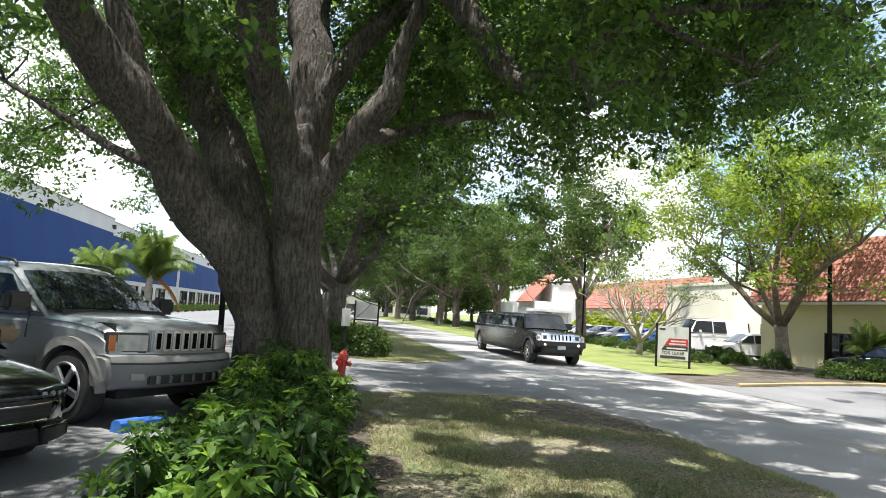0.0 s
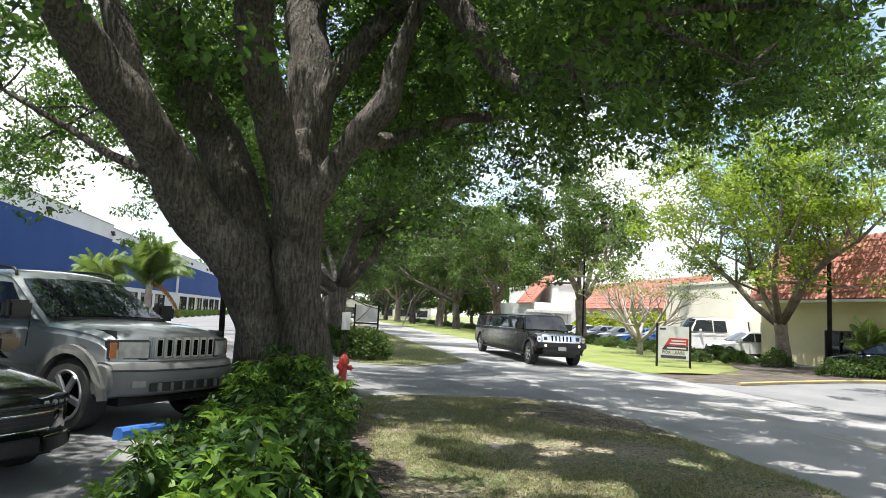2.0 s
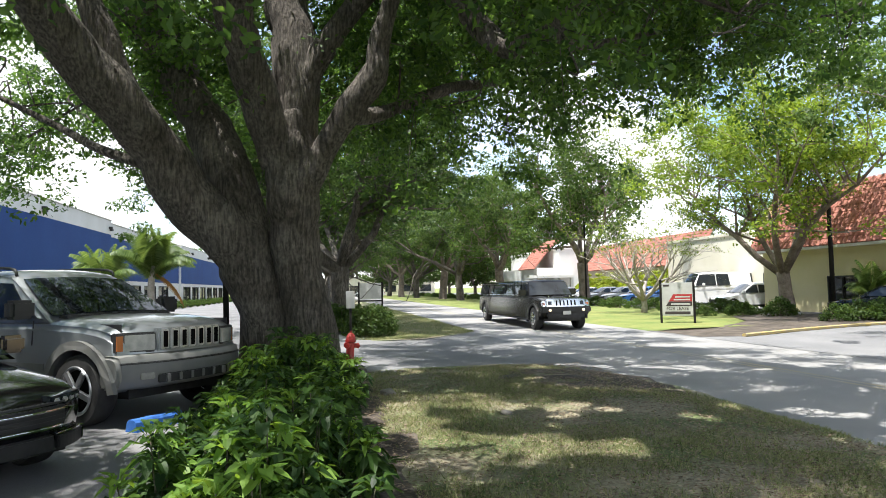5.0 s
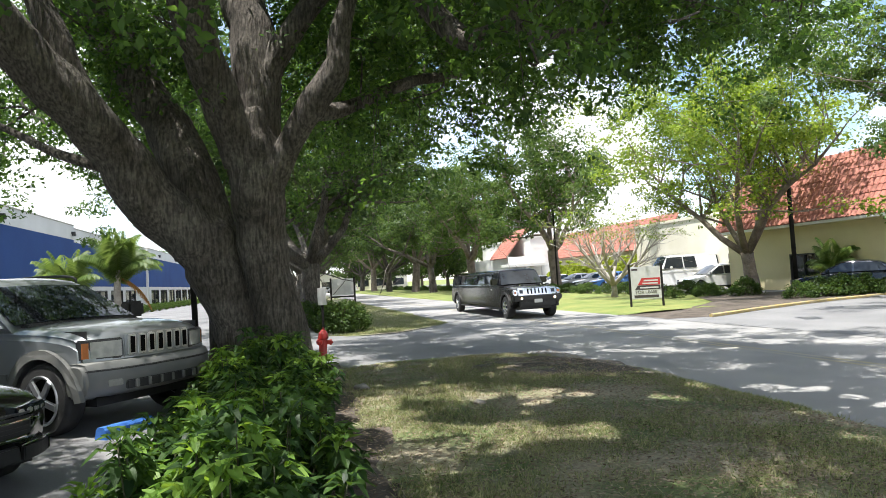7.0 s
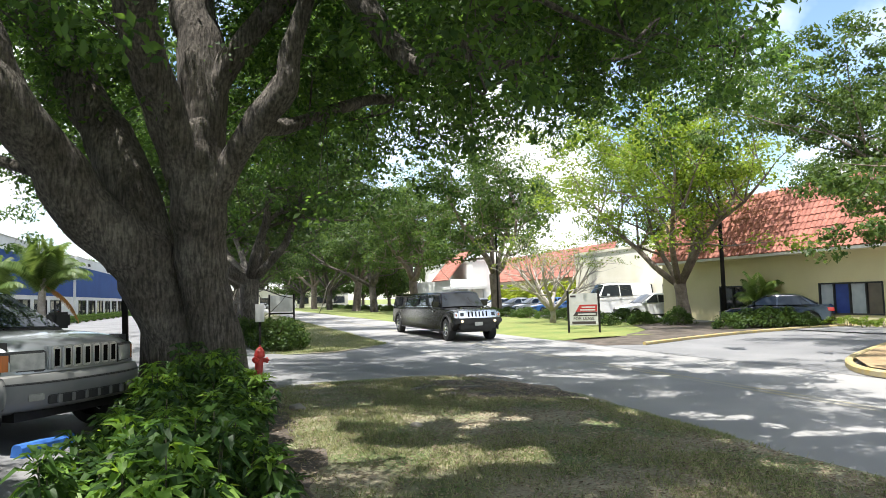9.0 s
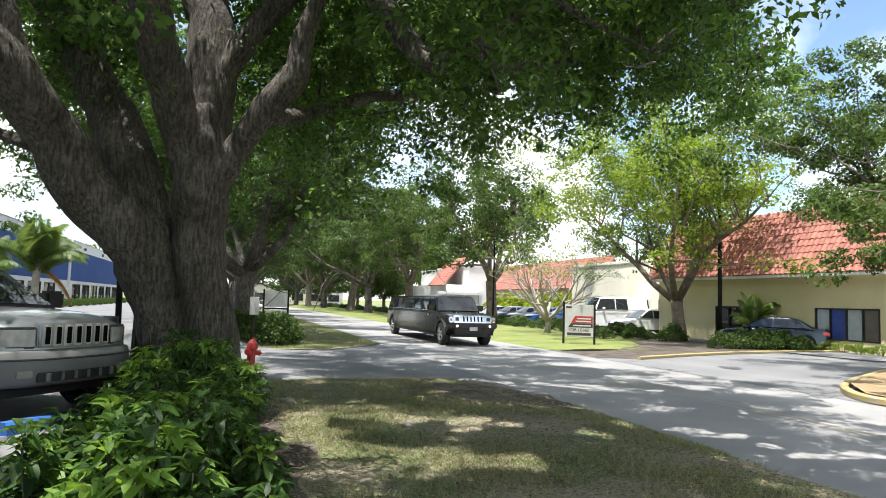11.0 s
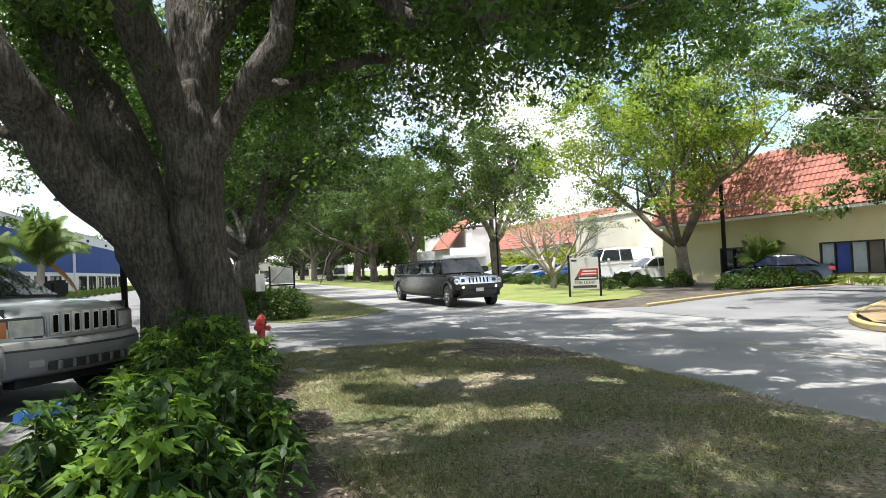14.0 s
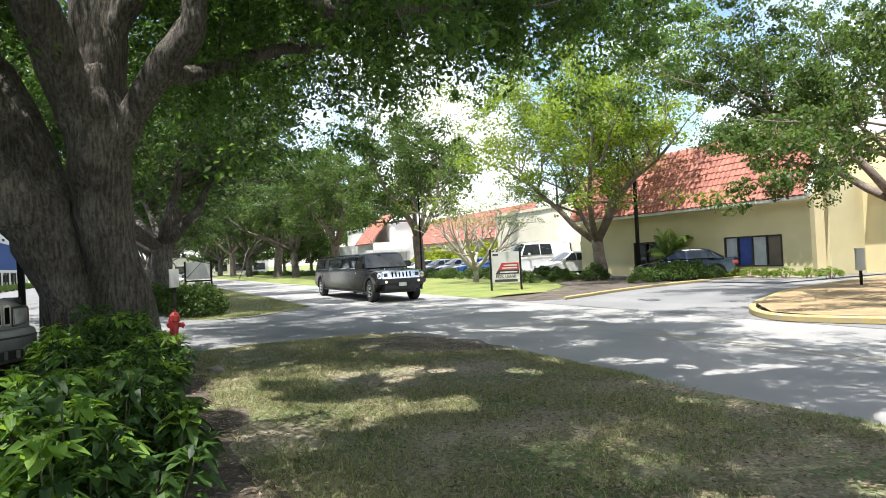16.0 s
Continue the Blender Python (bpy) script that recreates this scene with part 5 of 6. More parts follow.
def limousine(m):
    """Stretched off-road limousine."""
    car = empty("limousine", m, "black stretched off-road limousine with chrome grille on the road", "car")
    L, W, H, belt = 10.6, 2.02, 1.98, 1.30
    sh = Shape(L, W, belt, 0.22, 0.03, 0.03, 0.05)
    fa, ra = L / 2 - 1.02, -L / 2 + 1.45
    poly = [(-L / 2 + 0.05, 0.55), (-L / 2, 0.75), (-L / 2 + 0.04, belt), (L / 2 - 1.75, belt + 0.02), (L / 2 - 0.3, belt - 0.06), (L / 2 - 0.08, belt - 0.12), (L / 2 - 0.04, 0.75), (L / 2 - 0.1, 0.62)]
    poly += arch(fa, 0.56, 0.42, 10) + [(0.0, 0.40)] + arch(ra, 0.56, 0.42, 10)
    part("body", hull(sh, poly, 0.03, 0.03, 6, 0.04, belt - 0.16), M_DARKPAINT, car, smooth=True)
    cab = [(-L / 2 + 0.05, belt - 0.02), (-L / 2 + 0.12, H - 0.08), (-L / 2 + 0.3, H - 0.01), (L / 2 - 2.35, H), (L / 2 - 2.2, H - 0.05), (L / 2 - 1.72, belt - 0.01)]
    part("cabin", hull(sh, cab, 0.04, 0.02, 6, 0.05, H - 0.1), M_DARKPAINT, car, smooth=True)
    part("windscreen", cross_panel(sh, L / 2 - 1.75, belt + 0.05, L / 2 - 2.17, H - 0.09, 0.06, 0.06), M_CARGLASS, car)
    for s in (1, -1):
        edges = [(L / 2 - 2.02, L / 2 - 2.9), (L / 2 - 3.05, L / 2 - 5.2), (L / 2 - 5.32, L / 2 - 7.5), (L / 2 - 7.65, L / 2 - 8.5), (L / 2 - 8.65, -L / 2 + 0.5)]
        for k, (a, b) in enumerate(edges):
            part("side_window", side_panel(sh, [(a, belt + 0.1), (a - (0.22 if k == 0 else 0), H - 0.16), (b, H - 0.16), (b, belt + 0.1)], s), M_CARGLASS, car)
        part("chrome_strip", side_panel(sh, [(L / 2 - 3.0, belt + 0.055), (L / 2 - 3.0, belt + 0.075), (-L / 2 + 1.9, belt + 0.075), (-L / 2 + 1.9, belt + 0.055)], s, 0.015, 0.02), M_CHROME, car)
        part("roof_strip", side_panel(sh, [(L / 2 - 2.2, H - 0.12), (L / 2 - 2.2, H - 0.105), (-L / 2 + 0.3, H - 0.105), (-L / 2 + 0.3, H - 0.12)], s, 0.015, 0.02), M_CHROME, car)
        part("side_step", box(bmesh.new(), ra + 0.7, fa - 0.7, *sorted((s * 0.88, s * 1.02)), 0.36, 0.42, 0.015), M_BLACKTRIM, car)
        part("step_plate", box(bmesh.new(), fa - 1.7, fa - 0.8, *sorted((s * 0.92, s * 1.06)), 0.30, 0.34, 0.01), M_CHROME, car)
        for x in (L / 2 - 3.0, L / 2 - 1.98, -L / 2 + 1.55, -L / 2 + 2.45):
            part("door_seam", side_panel(sh, [(x, 0.5), (x, belt), (x - 0.012, belt), (x - 0.012, 0.5)], s, 0.003, 0.01), M_BLACKTRIM, car)
        part("door_handle", side_panel(sh, [(L / 2 - 2.72, belt - 0.16), (L / 2 - 2.72, belt - 0.11), (L / 2 - 2.94, belt - 0.11), (L / 2 - 2.94, belt - 0.16)], s, 0.03, 0.03), M_CHROME, car)
        for cx in (fa, ra):
            part("wheel_arch", side_panel(sh, arch(cx, 0.64, 0.42, 12) + arch(cx, 0.56, 0.42, 12)[::-1], s, 0.035, 0.05), M_BLACKTRIM, car)
            wheel(car, cx, s * 0.87, 0.45, 0.30, 7, M_CHROME, 0.56)
        part("fog_lamp", lathe_y([(0.045, -0.02), (0.05, 0.0), (0.045, 0.03)], 16), M_HEAD, car, "lit round driving lamp").matrix_basis = pose(L / 2 + 0.09, s * 0.68, 0.80, 0, 0, -90)
        part("hood_vent", boxed(L / 2 - 1.3, L / 2 - 0.75, *sorted((s * 0.30, s * 0.42)), belt - 0.02, belt + 0.03, 0.012), M_BLACKTRIM, car)
        part("hood_trim", boxed(L / 2 - 1.32, L / 2 - 0.72, *sorted((s * 0.43, s * 0.46)), belt - 0.02, belt + 0.04, 0.01), M_CHROME, car)
    lean = pose(L / 2 + 0.02, 0, 0.92) @ Matrix.Rotation(radians(-14), 4, "Y")
    gr = part("grille", boxed(-0.10, 0.0, -0.80, 0.80, 0.0, 0.31, 0.03, lean), M_CHROME, car, "broad chrome grille", True)
    for k in range(6):
        y = -0.375 + 0.15 * k
        part("slot", boxed(-0.05, 0.008, y - 0.042, y + 0.042, 0.04, 0.27, 0.015, lean), M_GAP_SHADE, gr)
    for s in (1, -1):
        part("head_lamp", boxed(-0.06, 0.012, *sorted((s * 0.55, s * 0.75)), 0.05, 0.25, 0.03, lean), M_CARGLASS, car, "square dark-glazed head lamp")
        part("side_lamp", boxed(-0.16, -0.01, *sorted((s * 0.81, s * 0.97)), 0.02, 0.25, 0.03, lean), M_CHROME, car)
        part("indicator", boxed(-0.06, 0.0, *sorted((s * 0.835, s * 0.945)), 0.06, 0.19, 0.02, lean), M_AMBER, car)
    part("bumper", boxed(L / 2 - 0.2, L / 2 + 0.10, -1.0, 1.0, 0.70, 0.92, 0.04), M_BLACKTRIM, car)
    part("lower_bumper", boxed(L / 2 - 0.15, L / 2 + 0.05, -0.75, 0.75, 0.48, 0.70, 0.04), M_BLACKTRIM, car)
    part("number_plate", boxed(L / 2 + 0.09, L / 2 + 0.112, -0.16, 0.16, 0.62, 0.76), M_PLATE, car)
    part("underbody", boxed(-L / 2 + 0.4, L / 2 - 0.4, -0.75, 0.75, 0.35, 0.6), M_BLACKTRIM, car)
    mirror(car, sh, L / 2 - 2.1, belt + 0.05, M_DARKPAINT, 1.5)
    return car


limousine(pose(9.5, 29.9, ROAD_Z, 0, 0, -90.5))

G = "cars parked across the road"
generic_car("crossover", "white crossover parked behind the hedge", M_WHITEPAINT, "suv", pose(25.9, 36.6, -0.05, 0, 0, 172), G, 4.7, 1.85, 1.6)
generic_car("van", "tall white van parked beside the building", M_WHITEPAINT, "van", pose(26.3, 41.5, -0.05, 0, 0, 172), G, 5.6, 2.0, 2.35)
generic_car("sedan", "dark navy saloon parked behind a low hedge", M_NAVYPAINT, "sedan", pose(24.3, 24.7, -0.02, 0, 0, 133), G, 4.8, 1.85, 1.42)
for i, (x, y, paint, word, kind) in enumerate(((27.2, 49.5, M_BLUEPAINT, "bright blue", "sedan"), (27.4, 53.0, M_BLUEPAINT, "bright blue", "sedan"), (27.6, 57.0, M_WHITEPAINT, "white", "sedan"), (27.6, 61.0, M_GREYPAINT, "silver-grey", "sedan"), (27.5, 66.0, M_WHITEPAINT, "white", "sedan"),
                                               (27.5, 72.0, M_GREYPAINT, "silver-grey", "sedan"), (27.2, 79.0, M_NAVYPAINT, "dark navy", "suv"), (26.8, 88.0, M_WHITEPAINT, "white", "sedan"),
                                               (12.5, 150.0, M_WHITEPAINT, "white", "suv"), (4.0, 166.0, M_GREYPAINT, "silver-grey", "sedan"), (1.5, 164.0, M_NAVYPAINT, "dark navy", "suv"), (8.0, 167.0, M_WHITEPAINT, "white", "sedan"))):
    generic_car("parked_car", word + " car parked in a row in the car park", paint, kind, pose(x, y, 0.16 if x < 0 else ROAD_Z if x < 12 else -0.05, 0, 0, 180 + 6 * math.sin(i * 3)), G, 4.6, 1.8, 1.45 if kind == "sedan" else 1.65)


# ---- signs, posts and small things ----
M_SIGN = mat("sign_white", (0.52, 0.52, 0.50), (0.45, 0.45, 0.43), 0.5, 3)
M_SIGNRED = mat("sign_red", (0.42, 0.03, 0.03), (0.36, 0.03, 0.03), 0.5, 3)
M_INK = mat("sign_ink", (0.04, 0.03, 0.03), None, 0.6, 3)
M_HYDRANT = mat("hydrant_red", (0.34, 0.022, 0.015), (0.24, 0.02, 0.015), 0.45, 6, 0.1, 30, fine=0.15)
M_POST = mat("black_post", (0.012, 0.011, 0.010), (0.022, 0.02, 0.018), 0.85, 4, spec=0.2)
M_STOP = mat("blue_stop_paint", (0.02, 0.10, 0.36), (0.03, 0.13, 0.42), 0.7, 4, 0.2, 40, fine=0.15)
M_STONE = mat("pale_stone", (0.30, 0.275, 0.24), (0.2, 0.185, 0.165), 0.9, 8, 0.5, 20, fine=0.2)


def lease_sign(m, label):
    """Board on two dark posts; the words FOR LEASE, the rest as bars."""
    s = empty("lease_sign", m, label, "sign")
    w, h0, h1 = 1.22, 0.34, 1.72
    for x in (-w / 2 - 0.045, w / 2 + 0.045):
        part("post", boxed(x - 0.045, x + 0.045, -0.045, 0.045, -0.15, 1.84, 0.008), M_POST, s, "dark square wooden post")
    bd = part("board", boxed(-w / 2, w / 2, -0.015, 0.015, h0, h1, 0.004), M_SIGN, s, "weathered white board")
    y = -0.021
    part("logo_bar", boxed(-w / 2 + 0.06, -w / 2 + 0.3, y, y + 0.003, h1 - 0.16, h1 - 0.08), M_INK, bd)
    bm = bmesh.new()
    q = [bm.verts.new(p) for p in ((-0.16, y, 1.23), (0.58, y, 1.23), (0.58, y, 0.93), (-0.34, y, 0.93))]
    bm.faces.new(q)
    part("red_panel", bm, M_SIGNRED, bd)
    bm = bmesh.new()
    q = [bm.verts.new(p) for p in ((-0.34, y, 0.92), (0.58, y, 0.92), (0.58, y, 0.74), (-0.46, y, 0.74))]
    bm.faces.new(q)
    part("dark_panel", bm, M_INK, bd)
    for a, b, z in ((-0.08, 0.5, 1.12), (-0.14, 0.5, 1.0), (-0.25, 0.5, 0.82)):
        part("text_bar", boxed(a, b, y - 0.004, y - 0.001, z - 0.03, z + 0.03), M_SIGN, bd)
    cu = bpy.data.curves.new("words", "FONT")
    cu.body, cu.size, cu.align_x, cu.align_y, cu.extrude = "FOR LEASE", 0.185, "CENTER", "CENTER", 0.002
    cu.materials.append(M_INK)
    tx = new("words", cu)
    tx.parent = bd
    tx.matrix_basis = pose(0, y - 0.002, 0.63, 90, 0, 0)
    part("text_bar", boxed(-0.5, 0.5, y, y + 0.003, 0.40, 0.51), M_INK, bd)
    return s


lease_sign(pose(14.75, 25.6, -0.05, 0, 0, -33), "white and red property sign on two black posts in the grass")
far_sign = empty("lease_sign", pose(4.6, 60.0, 0, 0, 0, -12), "weathered grey sign board on dark posts on the verge", "sign")
for x in (-1.05, 1.05):
    part("post", boxed(x - 0.07, x + 0.07, -0.07, 0.07, -0.1, 2.3), M_POST, far_sign)
part("board", boxed(-1.0, 1.0, -0.02, 0.02, 0.75, 2.2, 0.01), M_SIGN, far_sign)
part("rail", boxed(-1.0, 1.0, -0.05, 0.05, 0.55, 0.68), M_POST, far_sign)


def hydrant(m):
    h = empty("fire_hydrant", m, "faded red fire hydrant beside the shrubs", "fire hydrant")
    turn = lambda prof: lathe_y(prof, 20)
    up = Matrix.Rotation(radians(90), 4, "X")
    for name, prof in (("flange", [(0.16, 0.0), (0.16, 0.05), (0.12, 0.06)]), ("barrel", [(0.105, 0.05), (0.105, 0.50), (0.14, 0.52), (0.14, 0.57)]), ("bonnet", [(0.13, 0.57), (0.12, 0.65), (0.07, 0.73), (0.03, 0.75)]), ("nut", [(0.03, 0.74), (0.03, 0.80)])):
        bm = turn(prof)
        bmesh.ops.transform(bm, matrix=up, verts=bm.verts)
        part(name, bm, M_HYDRANT, h)
    for a in (0, 120, 240):
        bm = lathe_y([(0.06, 0.08), (0.06, 0.17), (0.075, 0.175), (0.075, 0.22), (0.03, 0.225), (0.03, 0.25)], 14)
        bmesh.ops.transform(bm, matrix=pose(0, 0, 0.43, 0, 0, a), verts=bm.verts)
        part("outlet_cap", bm, M_HYDRANT, h)
    return h


hydrant(pose(0.70, 15.6, -0.02, 0, 4, 30) @ Matrix.Diagonal((0.88, 0.88, 0.9, 1)))

small = empty("notice_sign", pose(1.1, 23.5, 0, 0, 0, -5), "small pale notice board on a thin dark post", "sign")
part("post", boxed(-0.04, 0.04, -0.03, 0.03, -0.1, 1.1), M_POST, small)
part("board", boxed(-0.15, 0.15, -0.055, -0.031, 1.0, 1.6, 0.006), M_SIGN, small)

dark_post = empty("sign_post", pose(-1.56, 12.2, 0.0, 0, -1.0, 0), "slim dark metal post beside the parked off-roader", "post")
part("post", boxed(-0.045, 0.045, -0.045, 0.045, -0.1, 2.75, 0.006), M_POST, dark_post)
part("cap", boxed(-0.05, 0.05, -0.05, 0.05, 2.75, 2.78, 0.006), M_POST, dark_post)


def tall_pole(m, h, r, label):
    p = empty("utility_pole", m, label, "pole")
    v, f = [], []
    tube_into(v, f, [Vector((0, 0, -0.2)), Vector((0, 0, h * 0.5)), Vector((0, 0, h))], [r, r * 0.9, r * 0.78], 12)
    raw("shaft", v, f, M_POST, p, True)
    part("base_plate", boxed(-r * 1.7, r * 1.7, -r * 1.7, r * 1.7, -0.05, 0.06, 0.01), M_POST, p)
    part("lamp_arm", boxed(-0.05, 1.1, -0.04, 0.04, h - 0.1, h - 0.02), M_POST, p)
    part("lamp_head", boxed(0.7, 1.35, -0.16, 0.16, h - 0.22, h - 0.08, 0.03), M_POST, p)
    return p


tall_pole(pose(23.6, 27.2, -0.03, 0, 0, 200), 8.2, 0.11, "dark brown lamp pole beside the tree")
tall_pole(pose(22.0, 52.5, -0.03, 0, 0, 200), 11.0, 0.075, "dark slim lamp pole behind the trunk")

# pale service box on a post near the drive
svc = empty("service_box", pose(20.6, 13.6, 0.0, 0, 0, 40), "small pale service box on a dark post in the mulch", "utility box")
part("post", boxed(-0.05, 0.05, -0.04, 0.04, -0.1, 0.5, 0.006), M_POST, svc)
part("box", boxed(-0.19, 0.19, -0.12, 0.12, 0.5, 1.15, 0.02), M_SIGN, svc, "pale grey metal box")
part("lid", boxed(-0.21, 0.21, -0.14, 0.14, 1.15, 1.2, 0.015), M_CONC, svc)

# concrete wheel stops, painted blue
for i, (x, y) in enumerate(((-1.8, 8.05),)):
    st = empty("wheel_stop", pose(x, y, 0.16, 0, 0, HEAD + 90), "blue painted concrete wheel stop in the car park", "wheel stop")
    bm = bmesh.new()
    prof = [(-0.09, 0), (-0.07, 0.10), (-0.04, 0.13), (0.04, 0.13), (0.07, 0.10), (0.09, 0)]
    a = [bm.verts.new((-0.32, p, q)) for p, q in prof]
    b = [bm.verts.new((0.32, p, q)) for p, q in prof]
    for k in range(6):
        bm.faces.new((a[k], b[k], b[(k + 1) % 6], a[(k + 1) % 6]))
    bm.faces.new(list(reversed(a)))
    bm.faces.new(b)
    bmesh.ops.recalc_face_normals(bm, faces=bm.faces)
    part("block", bm, M_STOP, st)


# ---- planting across the road ----
def bush(name, seed, rx, ry, rz, leaf, count, size, label, category="shrub"):
    """A rounded, uneven bush: short stems and many small leaves about a lumpy body."""
    g = np.random.default_rng(seed)
    root = empty(name, pose(0, 0, 0), label, category)
    cs = []
    for k in range(count // 40):
        u = g.normal(0, 1, 3)
        u /= np.linalg.norm(u)
        u[2] = abs(u[2])
        cs.append((u[0] * rx * 0.78, u[1] * ry * 0.78, 0.12 + u[2] * rz * 0.78 * g.uniform(0.6, 1.05)))
    quads("foliage", leaf_quads(g, cs, 0, 40, size, size * 0.55, 0.1, 0.22 * min(1.4, max(rx, rz))), leaf, root)
    v, f = [], []
    for k in range(7):
        a = g.uniform(0, 6.28)
        tube_into(v, f, [Vector((0.1 * math.cos(a), 0.1 * math.sin(a), -0.05)), Vector((0.5 * rx * math.cos(a), 0.5 * ry * math.sin(a), rz * 0.7))], [0.02, 0.008], 5)
    raw("branchwork", v, f, M_BARK_FAR, root)
    return root


GH = "hedge along the verge"
hedge = bush("hedge", 41, 0.8, 1.3, 0.85, M_LEAF_HEDGE, 2600, 0.09, "clipped low green hedge on the far verge", "hedge")
hedge["group"] = GH
first = True
for i, y in enumerate(np.arange(30.5, 150, 2.3)):
    if 27.5 < y < 30:
        continue
    m = pose(21.2 + 0.25 * math.sin(i * 1.9), y, -0.05, 0, 0, 180 * (i % 2)) @ Matrix.Diagonal((1, 1, 0.85 + 0.25 * abs(math.sin(i * 1.3)), 1))
    if first:
        hedge.matrix_basis, first = m, False
    else:
        h = copy_thing(hedge, m)
        h.matrix_basis = m
dk = bush("shrub", 42, 0.9, 0.9, 1.0, M_LEAF_HEDGE, 2400, 0.10, "dark green rounded shrub at the tree's foot")
dk.matrix_basis = pose(21.3, 27.9, -0.05)
for x, y, s, z in ((24.9, 27.6, 0.9, 0.9), (20.4, 29.6, 0.8, 0.8), (21.2, 23.0, 1.0, 0.95), (22.2, 22.95, 1.05, 1.0), (23.2, 22.9, 1.0, 0.95), (20.3, 23.2, 0.8, 0.8), (24.1, 22.9, 0.8, 0.7), (19.0, 30.5, 0.8, 0.6)):
    t = copy_thing(dk, pose(x, y, -0.05, 0, 0, 40 * x))
    t.matrix_basis = pose(x, y, -0.05, 0, 0, 40 * x) @ Matrix.Diagonal((s, s, z, 1))
gw = bush("shrub", 43, 0.45, 0.6, 0.42, M_LEAF_LIGHT, 1000, 0.07, "small grey-green shrub at the wall's foot")
gw.matrix_basis = pose(25.3, 20.0, -0.05)
gw["group"] = "shrubs at the wall"
for y in (20.9, 21.8, 22.7, 23.6, 24.5, 19.0, 18.0):
    copy_thing(gw, pose(25.3 + 0.1 * math.sin(y * 5), y, -0.05, 0, 0, 90 * y))
lime = bush("shrub", 44, 1.3, 1.5, 3.6, M_LEAF_LIME, 4800, 0.22, "tall lime-green shrub against the building")
lime["group"] = "lime shrubs"
lime.matrix_basis = pose(31.8, 63, -0.05)
for y in (57.4, 59.3, 61.2, 65, 67.2, 69.5, 72, 74.5, 77):
    copy_thing(lime, pose(31.8 + 0.3 * math.sin(y), y, -0.05, 0, 0, 60 * y))
lhedge = bush("hedge", 45, 0.9, 1.6, 0.8, M_LEAF_HEDGE, 2400, 0.11, "low green hedge before the blue building", "hedge")
lhedge["group"] = "hedge by the blue building"
lhedge.matrix_basis = pose(-13.6, 30, 0.16)
for y in range(33, 110, 4):
    copy_thing(lhedge, pose(-13.6, y, 0.1, 0, 0, 180 * (y % 2)))
tall = bush("shrub", 46, 1.1, 1.2, 1.3, M_LEAF_HEDGE, 6000, 0.10, "rounded green shrub by the driveway's edge")
tall.matrix_basis = pose(1.9, 24.8, -0.05)
copy_thing(tall, pose(0.9, 26.6, -0.05, 0, 0, 100))


def palm(seed, h, r, fronds, flen, label, dry=0):
    """Feather palm: ringed trunk and arching fronds with paired leaflets."""
    g = np.random.default_rng(seed)
    root = empty("palm_tree", pose(0, 0, 0), label, "palm tree")
    v, f = [], []
    line = [Vector((0.05 * math.sin(k * 0.7), 0, -0.2 + (h + 0.2) * k / 10)) for k in range(11)]
    tube_into(v, f, line, [r * (1.25 - 0.35 * k / 10) * (1 + 0.04 * (k % 2)) for k in range(11)], 12)
    raw("trunk", v, f, M_BARK_PALE, root, True)
    for k in range(fronds):
        a = 2.4 * k + g.uniform(-0.2, 0.2)
        rise = g.uniform(0.7, 6.0) if k >= dry else -0.6
        d = Vector((math.cos(a), math.sin(a), rise)).normalized()
        p, pts = Vector((0, 0, h - g.uniform(0, 0.5))), []
        for i in range(12):
            pts.append(p.copy())
            d = (d + Vector((0.02, 0, -0.03 - 0.024 * i))).normalized()
            p = p + d * flen / 11
        lv = []
        for i in range(1, 12):
            q, dd = pts[i], (pts[i] - pts[i - 1]).normalized()
            sd = dd.cross(Vector((0, 0, 1))).normalized()
            ll = flen * 0.36 * math.sin(math.pi * (0.15 + 0.8 * i / 12))
            for s in (1, -1):
                for e in (0, 0.25, 0.5, 0.75):
                    b = q - dd * e * flen / 11
                    t = b + (sd * s * 0.8 + dd * 0.5 - Vector((0, 0, 0.75))).normalized() * ll
                    m = b.lerp(t, 0.4) + Vector((0, 0, 0.03))
                    wv = dd * 0.024
                    lv.append((b[:], (m + wv)[:], t[:], (m - wv)[:]))
            lv.append((pts[i - 1][:], (pts[i - 1] + sd * 0.025)[:], (q + sd * 0.02)[:], q[:]))
        quads("frond", np.array(lv), M_PALM_DRY if k < dry else M_PALM, root)
    return root


pl = palm(51, 2.6, 0.12, 26, 1.75, "feathery palm in front of the blue wall", 1)
pl.matrix_basis = pose(-6.1, 26.5, 0.1)
pl["group"] = "palms in the car park"
copy_thing(pl, pose(-7.75, 26.2, -0.6, 0, 0, 120))
small_palm = palm(52, 1.3, 0.09, 16, 1.6, "low bushy palm by the cream wall")
small_palm.matrix_basis = pose(25.2, 26.6, -0.05)
small_palm["group"] = "palms by the wall"


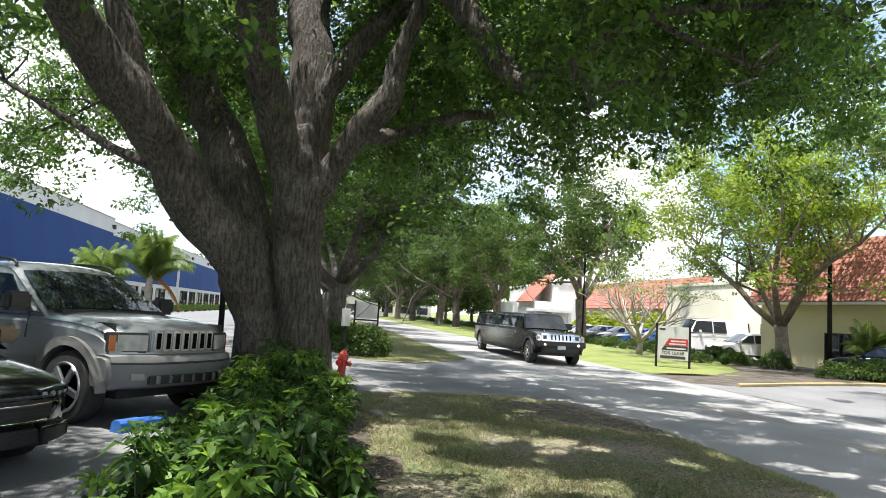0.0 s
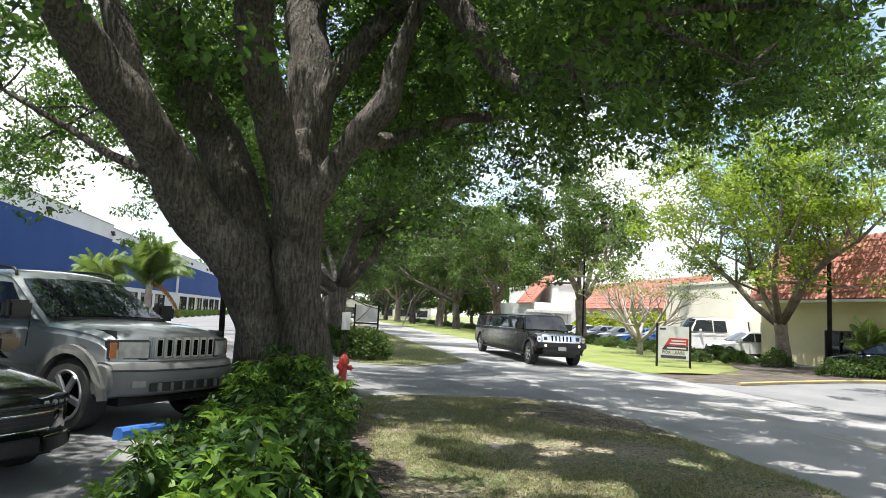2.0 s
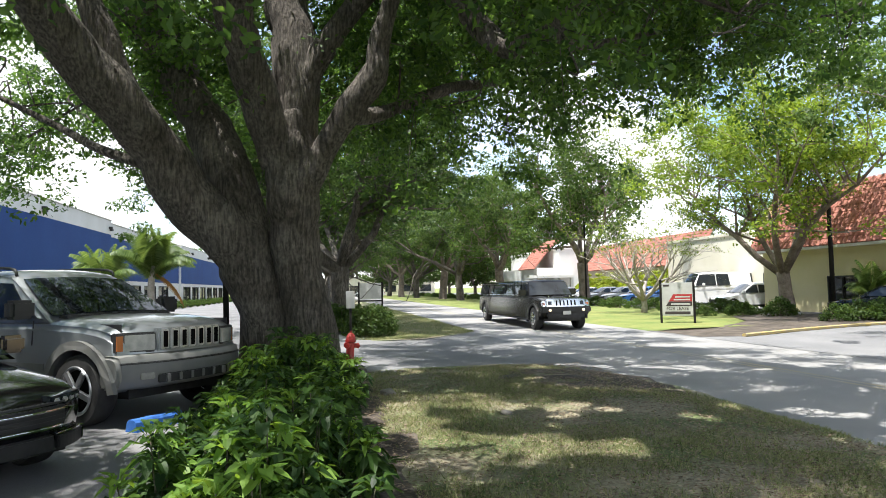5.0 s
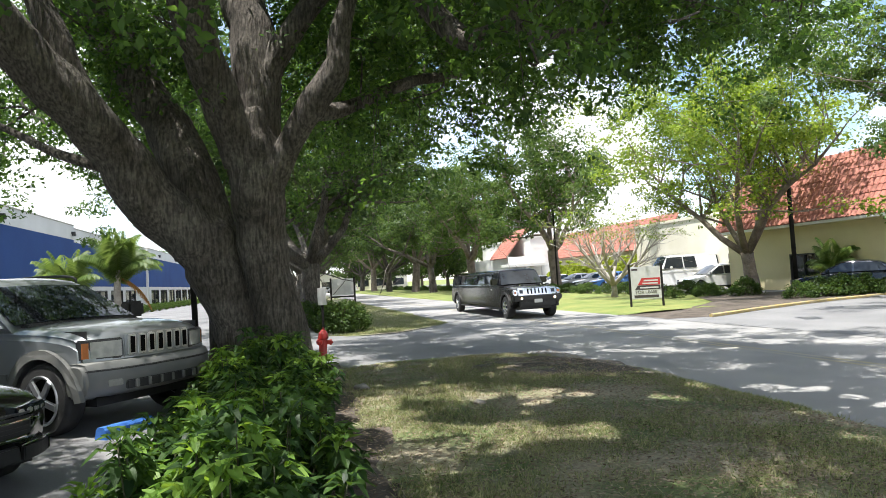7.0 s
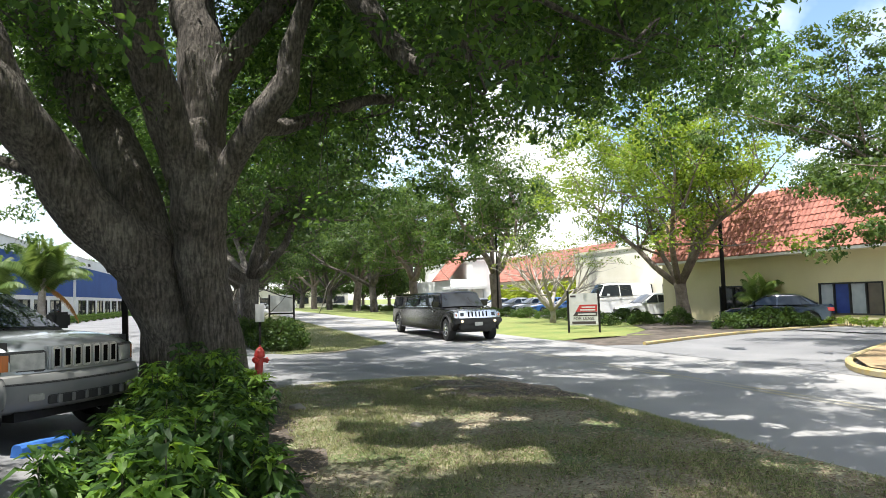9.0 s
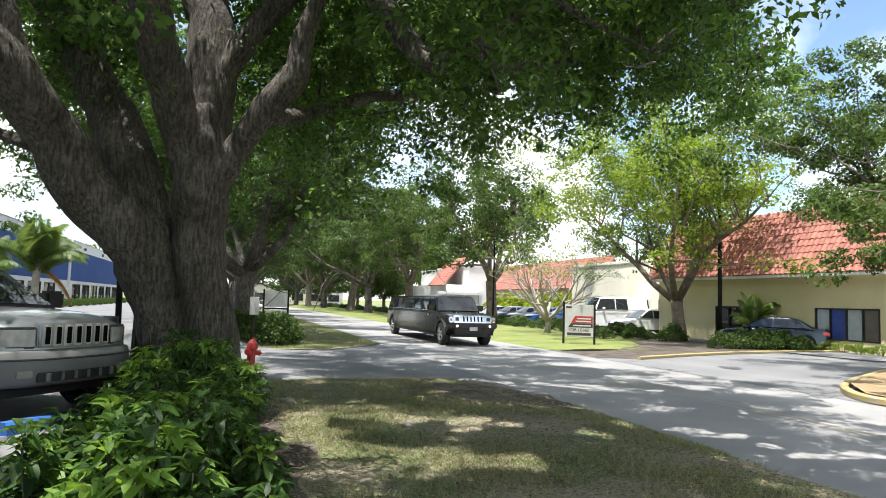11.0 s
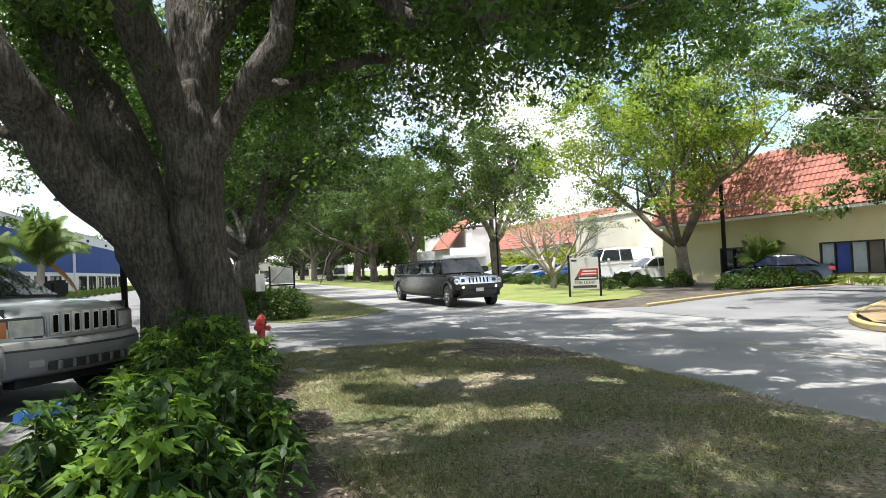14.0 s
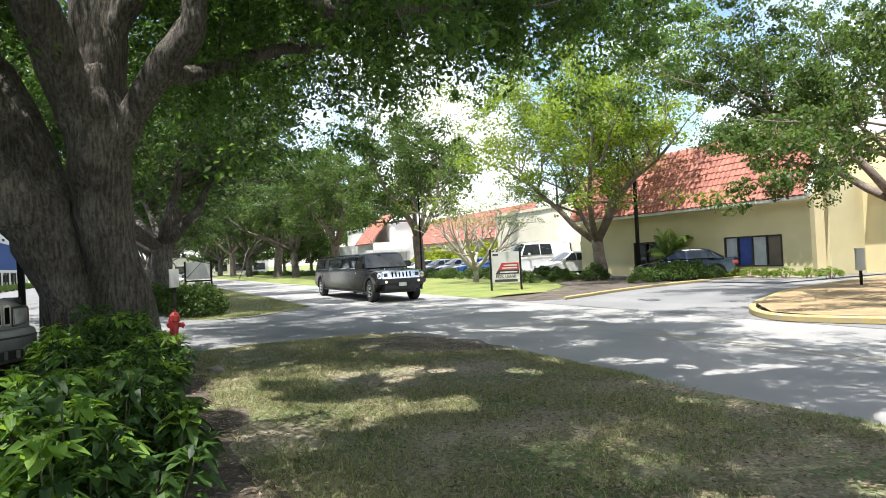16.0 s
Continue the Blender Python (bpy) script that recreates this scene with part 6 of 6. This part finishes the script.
# pale, nearly bare small tree
def bare_tree(m):
    g = np.random.default_rng(61)
    root = empty("crape_myrtle", m, "small pale-barked tree with many bare forking branches", "tree")
    tubes, tips = [], []
    v, f = [], []
    tube_into(v, f, [Vector((0, 0, -0.1)), Vector((0.05, 0, 0.4)), Vector((0, 0, 0.8))], [0.17, 0.13, 0.14], 10)
    raw("trunk", v, f, M_BARK_PALE, root, True)
    for k in range(7):
        a = 6.283 * k / 7 + g.uniform(-0.3, 0.3)
        grow(g, Vector((0, 0, 0.65)), Vector((math.cos(a) * 0.85, math.sin(a) * 0.85, 1.1)), 3.0, 0.105, 2, tubes, tips, 0.18, 0.3)
    v, f = [], []
    for pts, rd, sg in tubes:
        tube_into(v, f, pts, rd, sg)
    raw("branchwork", v, f, M_BARK_PALE, root, True)
    c = np.array([t[:] for t in tips if t.z > 2.9])
    quads("foliage", leaf_quads(g, c[::9], 0, 14, 0.12, 0.06, 0.2, 0.35), M_LEAF_LIGHT, root)
    return root


bare_tree(pose(18.6, 36.0, -0.05) @ Matrix.Diagonal((1.25, 1.25, 1.12, 1)))

# stones and a broken branch on the lawn
for i, (x, y, s) in enumerate(((2.35, 8.35, 0.08), (1.05, 10.4, 0.12))):
    bm = bmesh.new()
    bmesh.ops.create_icosphere(bm, subdivisions=3, radius=s)
    for vtx in bm.verts:
        vtx.co *= 1 + 0.35 * noise.noise(vtx.co * 9 + Vector((i * 3, 0, 0)))
        vtx.co.z *= 0.6
    ob = tagged(part("stone", bm, M_STONE, smooth=True), "rough pale stone lying on the lawn", "stone", "stones on the lawn")
    ob.matrix_basis = pose(x, y, s * 0.35)

bed = [(12.1, 22.7), (12.0, 19.6), (13.2, 19.2), (14.6, 19.8), (16.2, 20.5), (20.0, 21.8), (24.3, 22.5), (26.0, 22.5), (26.0, 26.5), (22.0, 30.2), (19.5, 29.0), (17.5, 25.0), (16.0, 23.6), (14.0, 22.7)]
bm = bmesh.new()
bm.faces.new([bm.verts.new((x, y, -0.086 if x < 14.5 else 0.012)) for x, y in bed])
tagged(part("mulch_bed", bm, M_DIRT), "brown leaf-littered planting bed along the kerb", "planting bed", kind="structure")

strip("worn_soil", 3.0, 5.85, 9.6, 13.2, lambda x, y: lawn_z(x, y) + 0.012 + 0.045 * noise.noise(Vector((x * 2.3, y * 2.3, 5))), M_DIRT, "dark trodden soil and litter at the lawn's corner", "soil", 26, 30, 3.0, 1.2,
      lambda y, a, b: (a + 1.4 * abs((y - 11.4) / 1.8) ** 2, b - (1.5 * ((y - 11) / 3.2) ** 2 if y > 11 else 0) - 0.4 * abs((y - 11.4) / 1.8)))
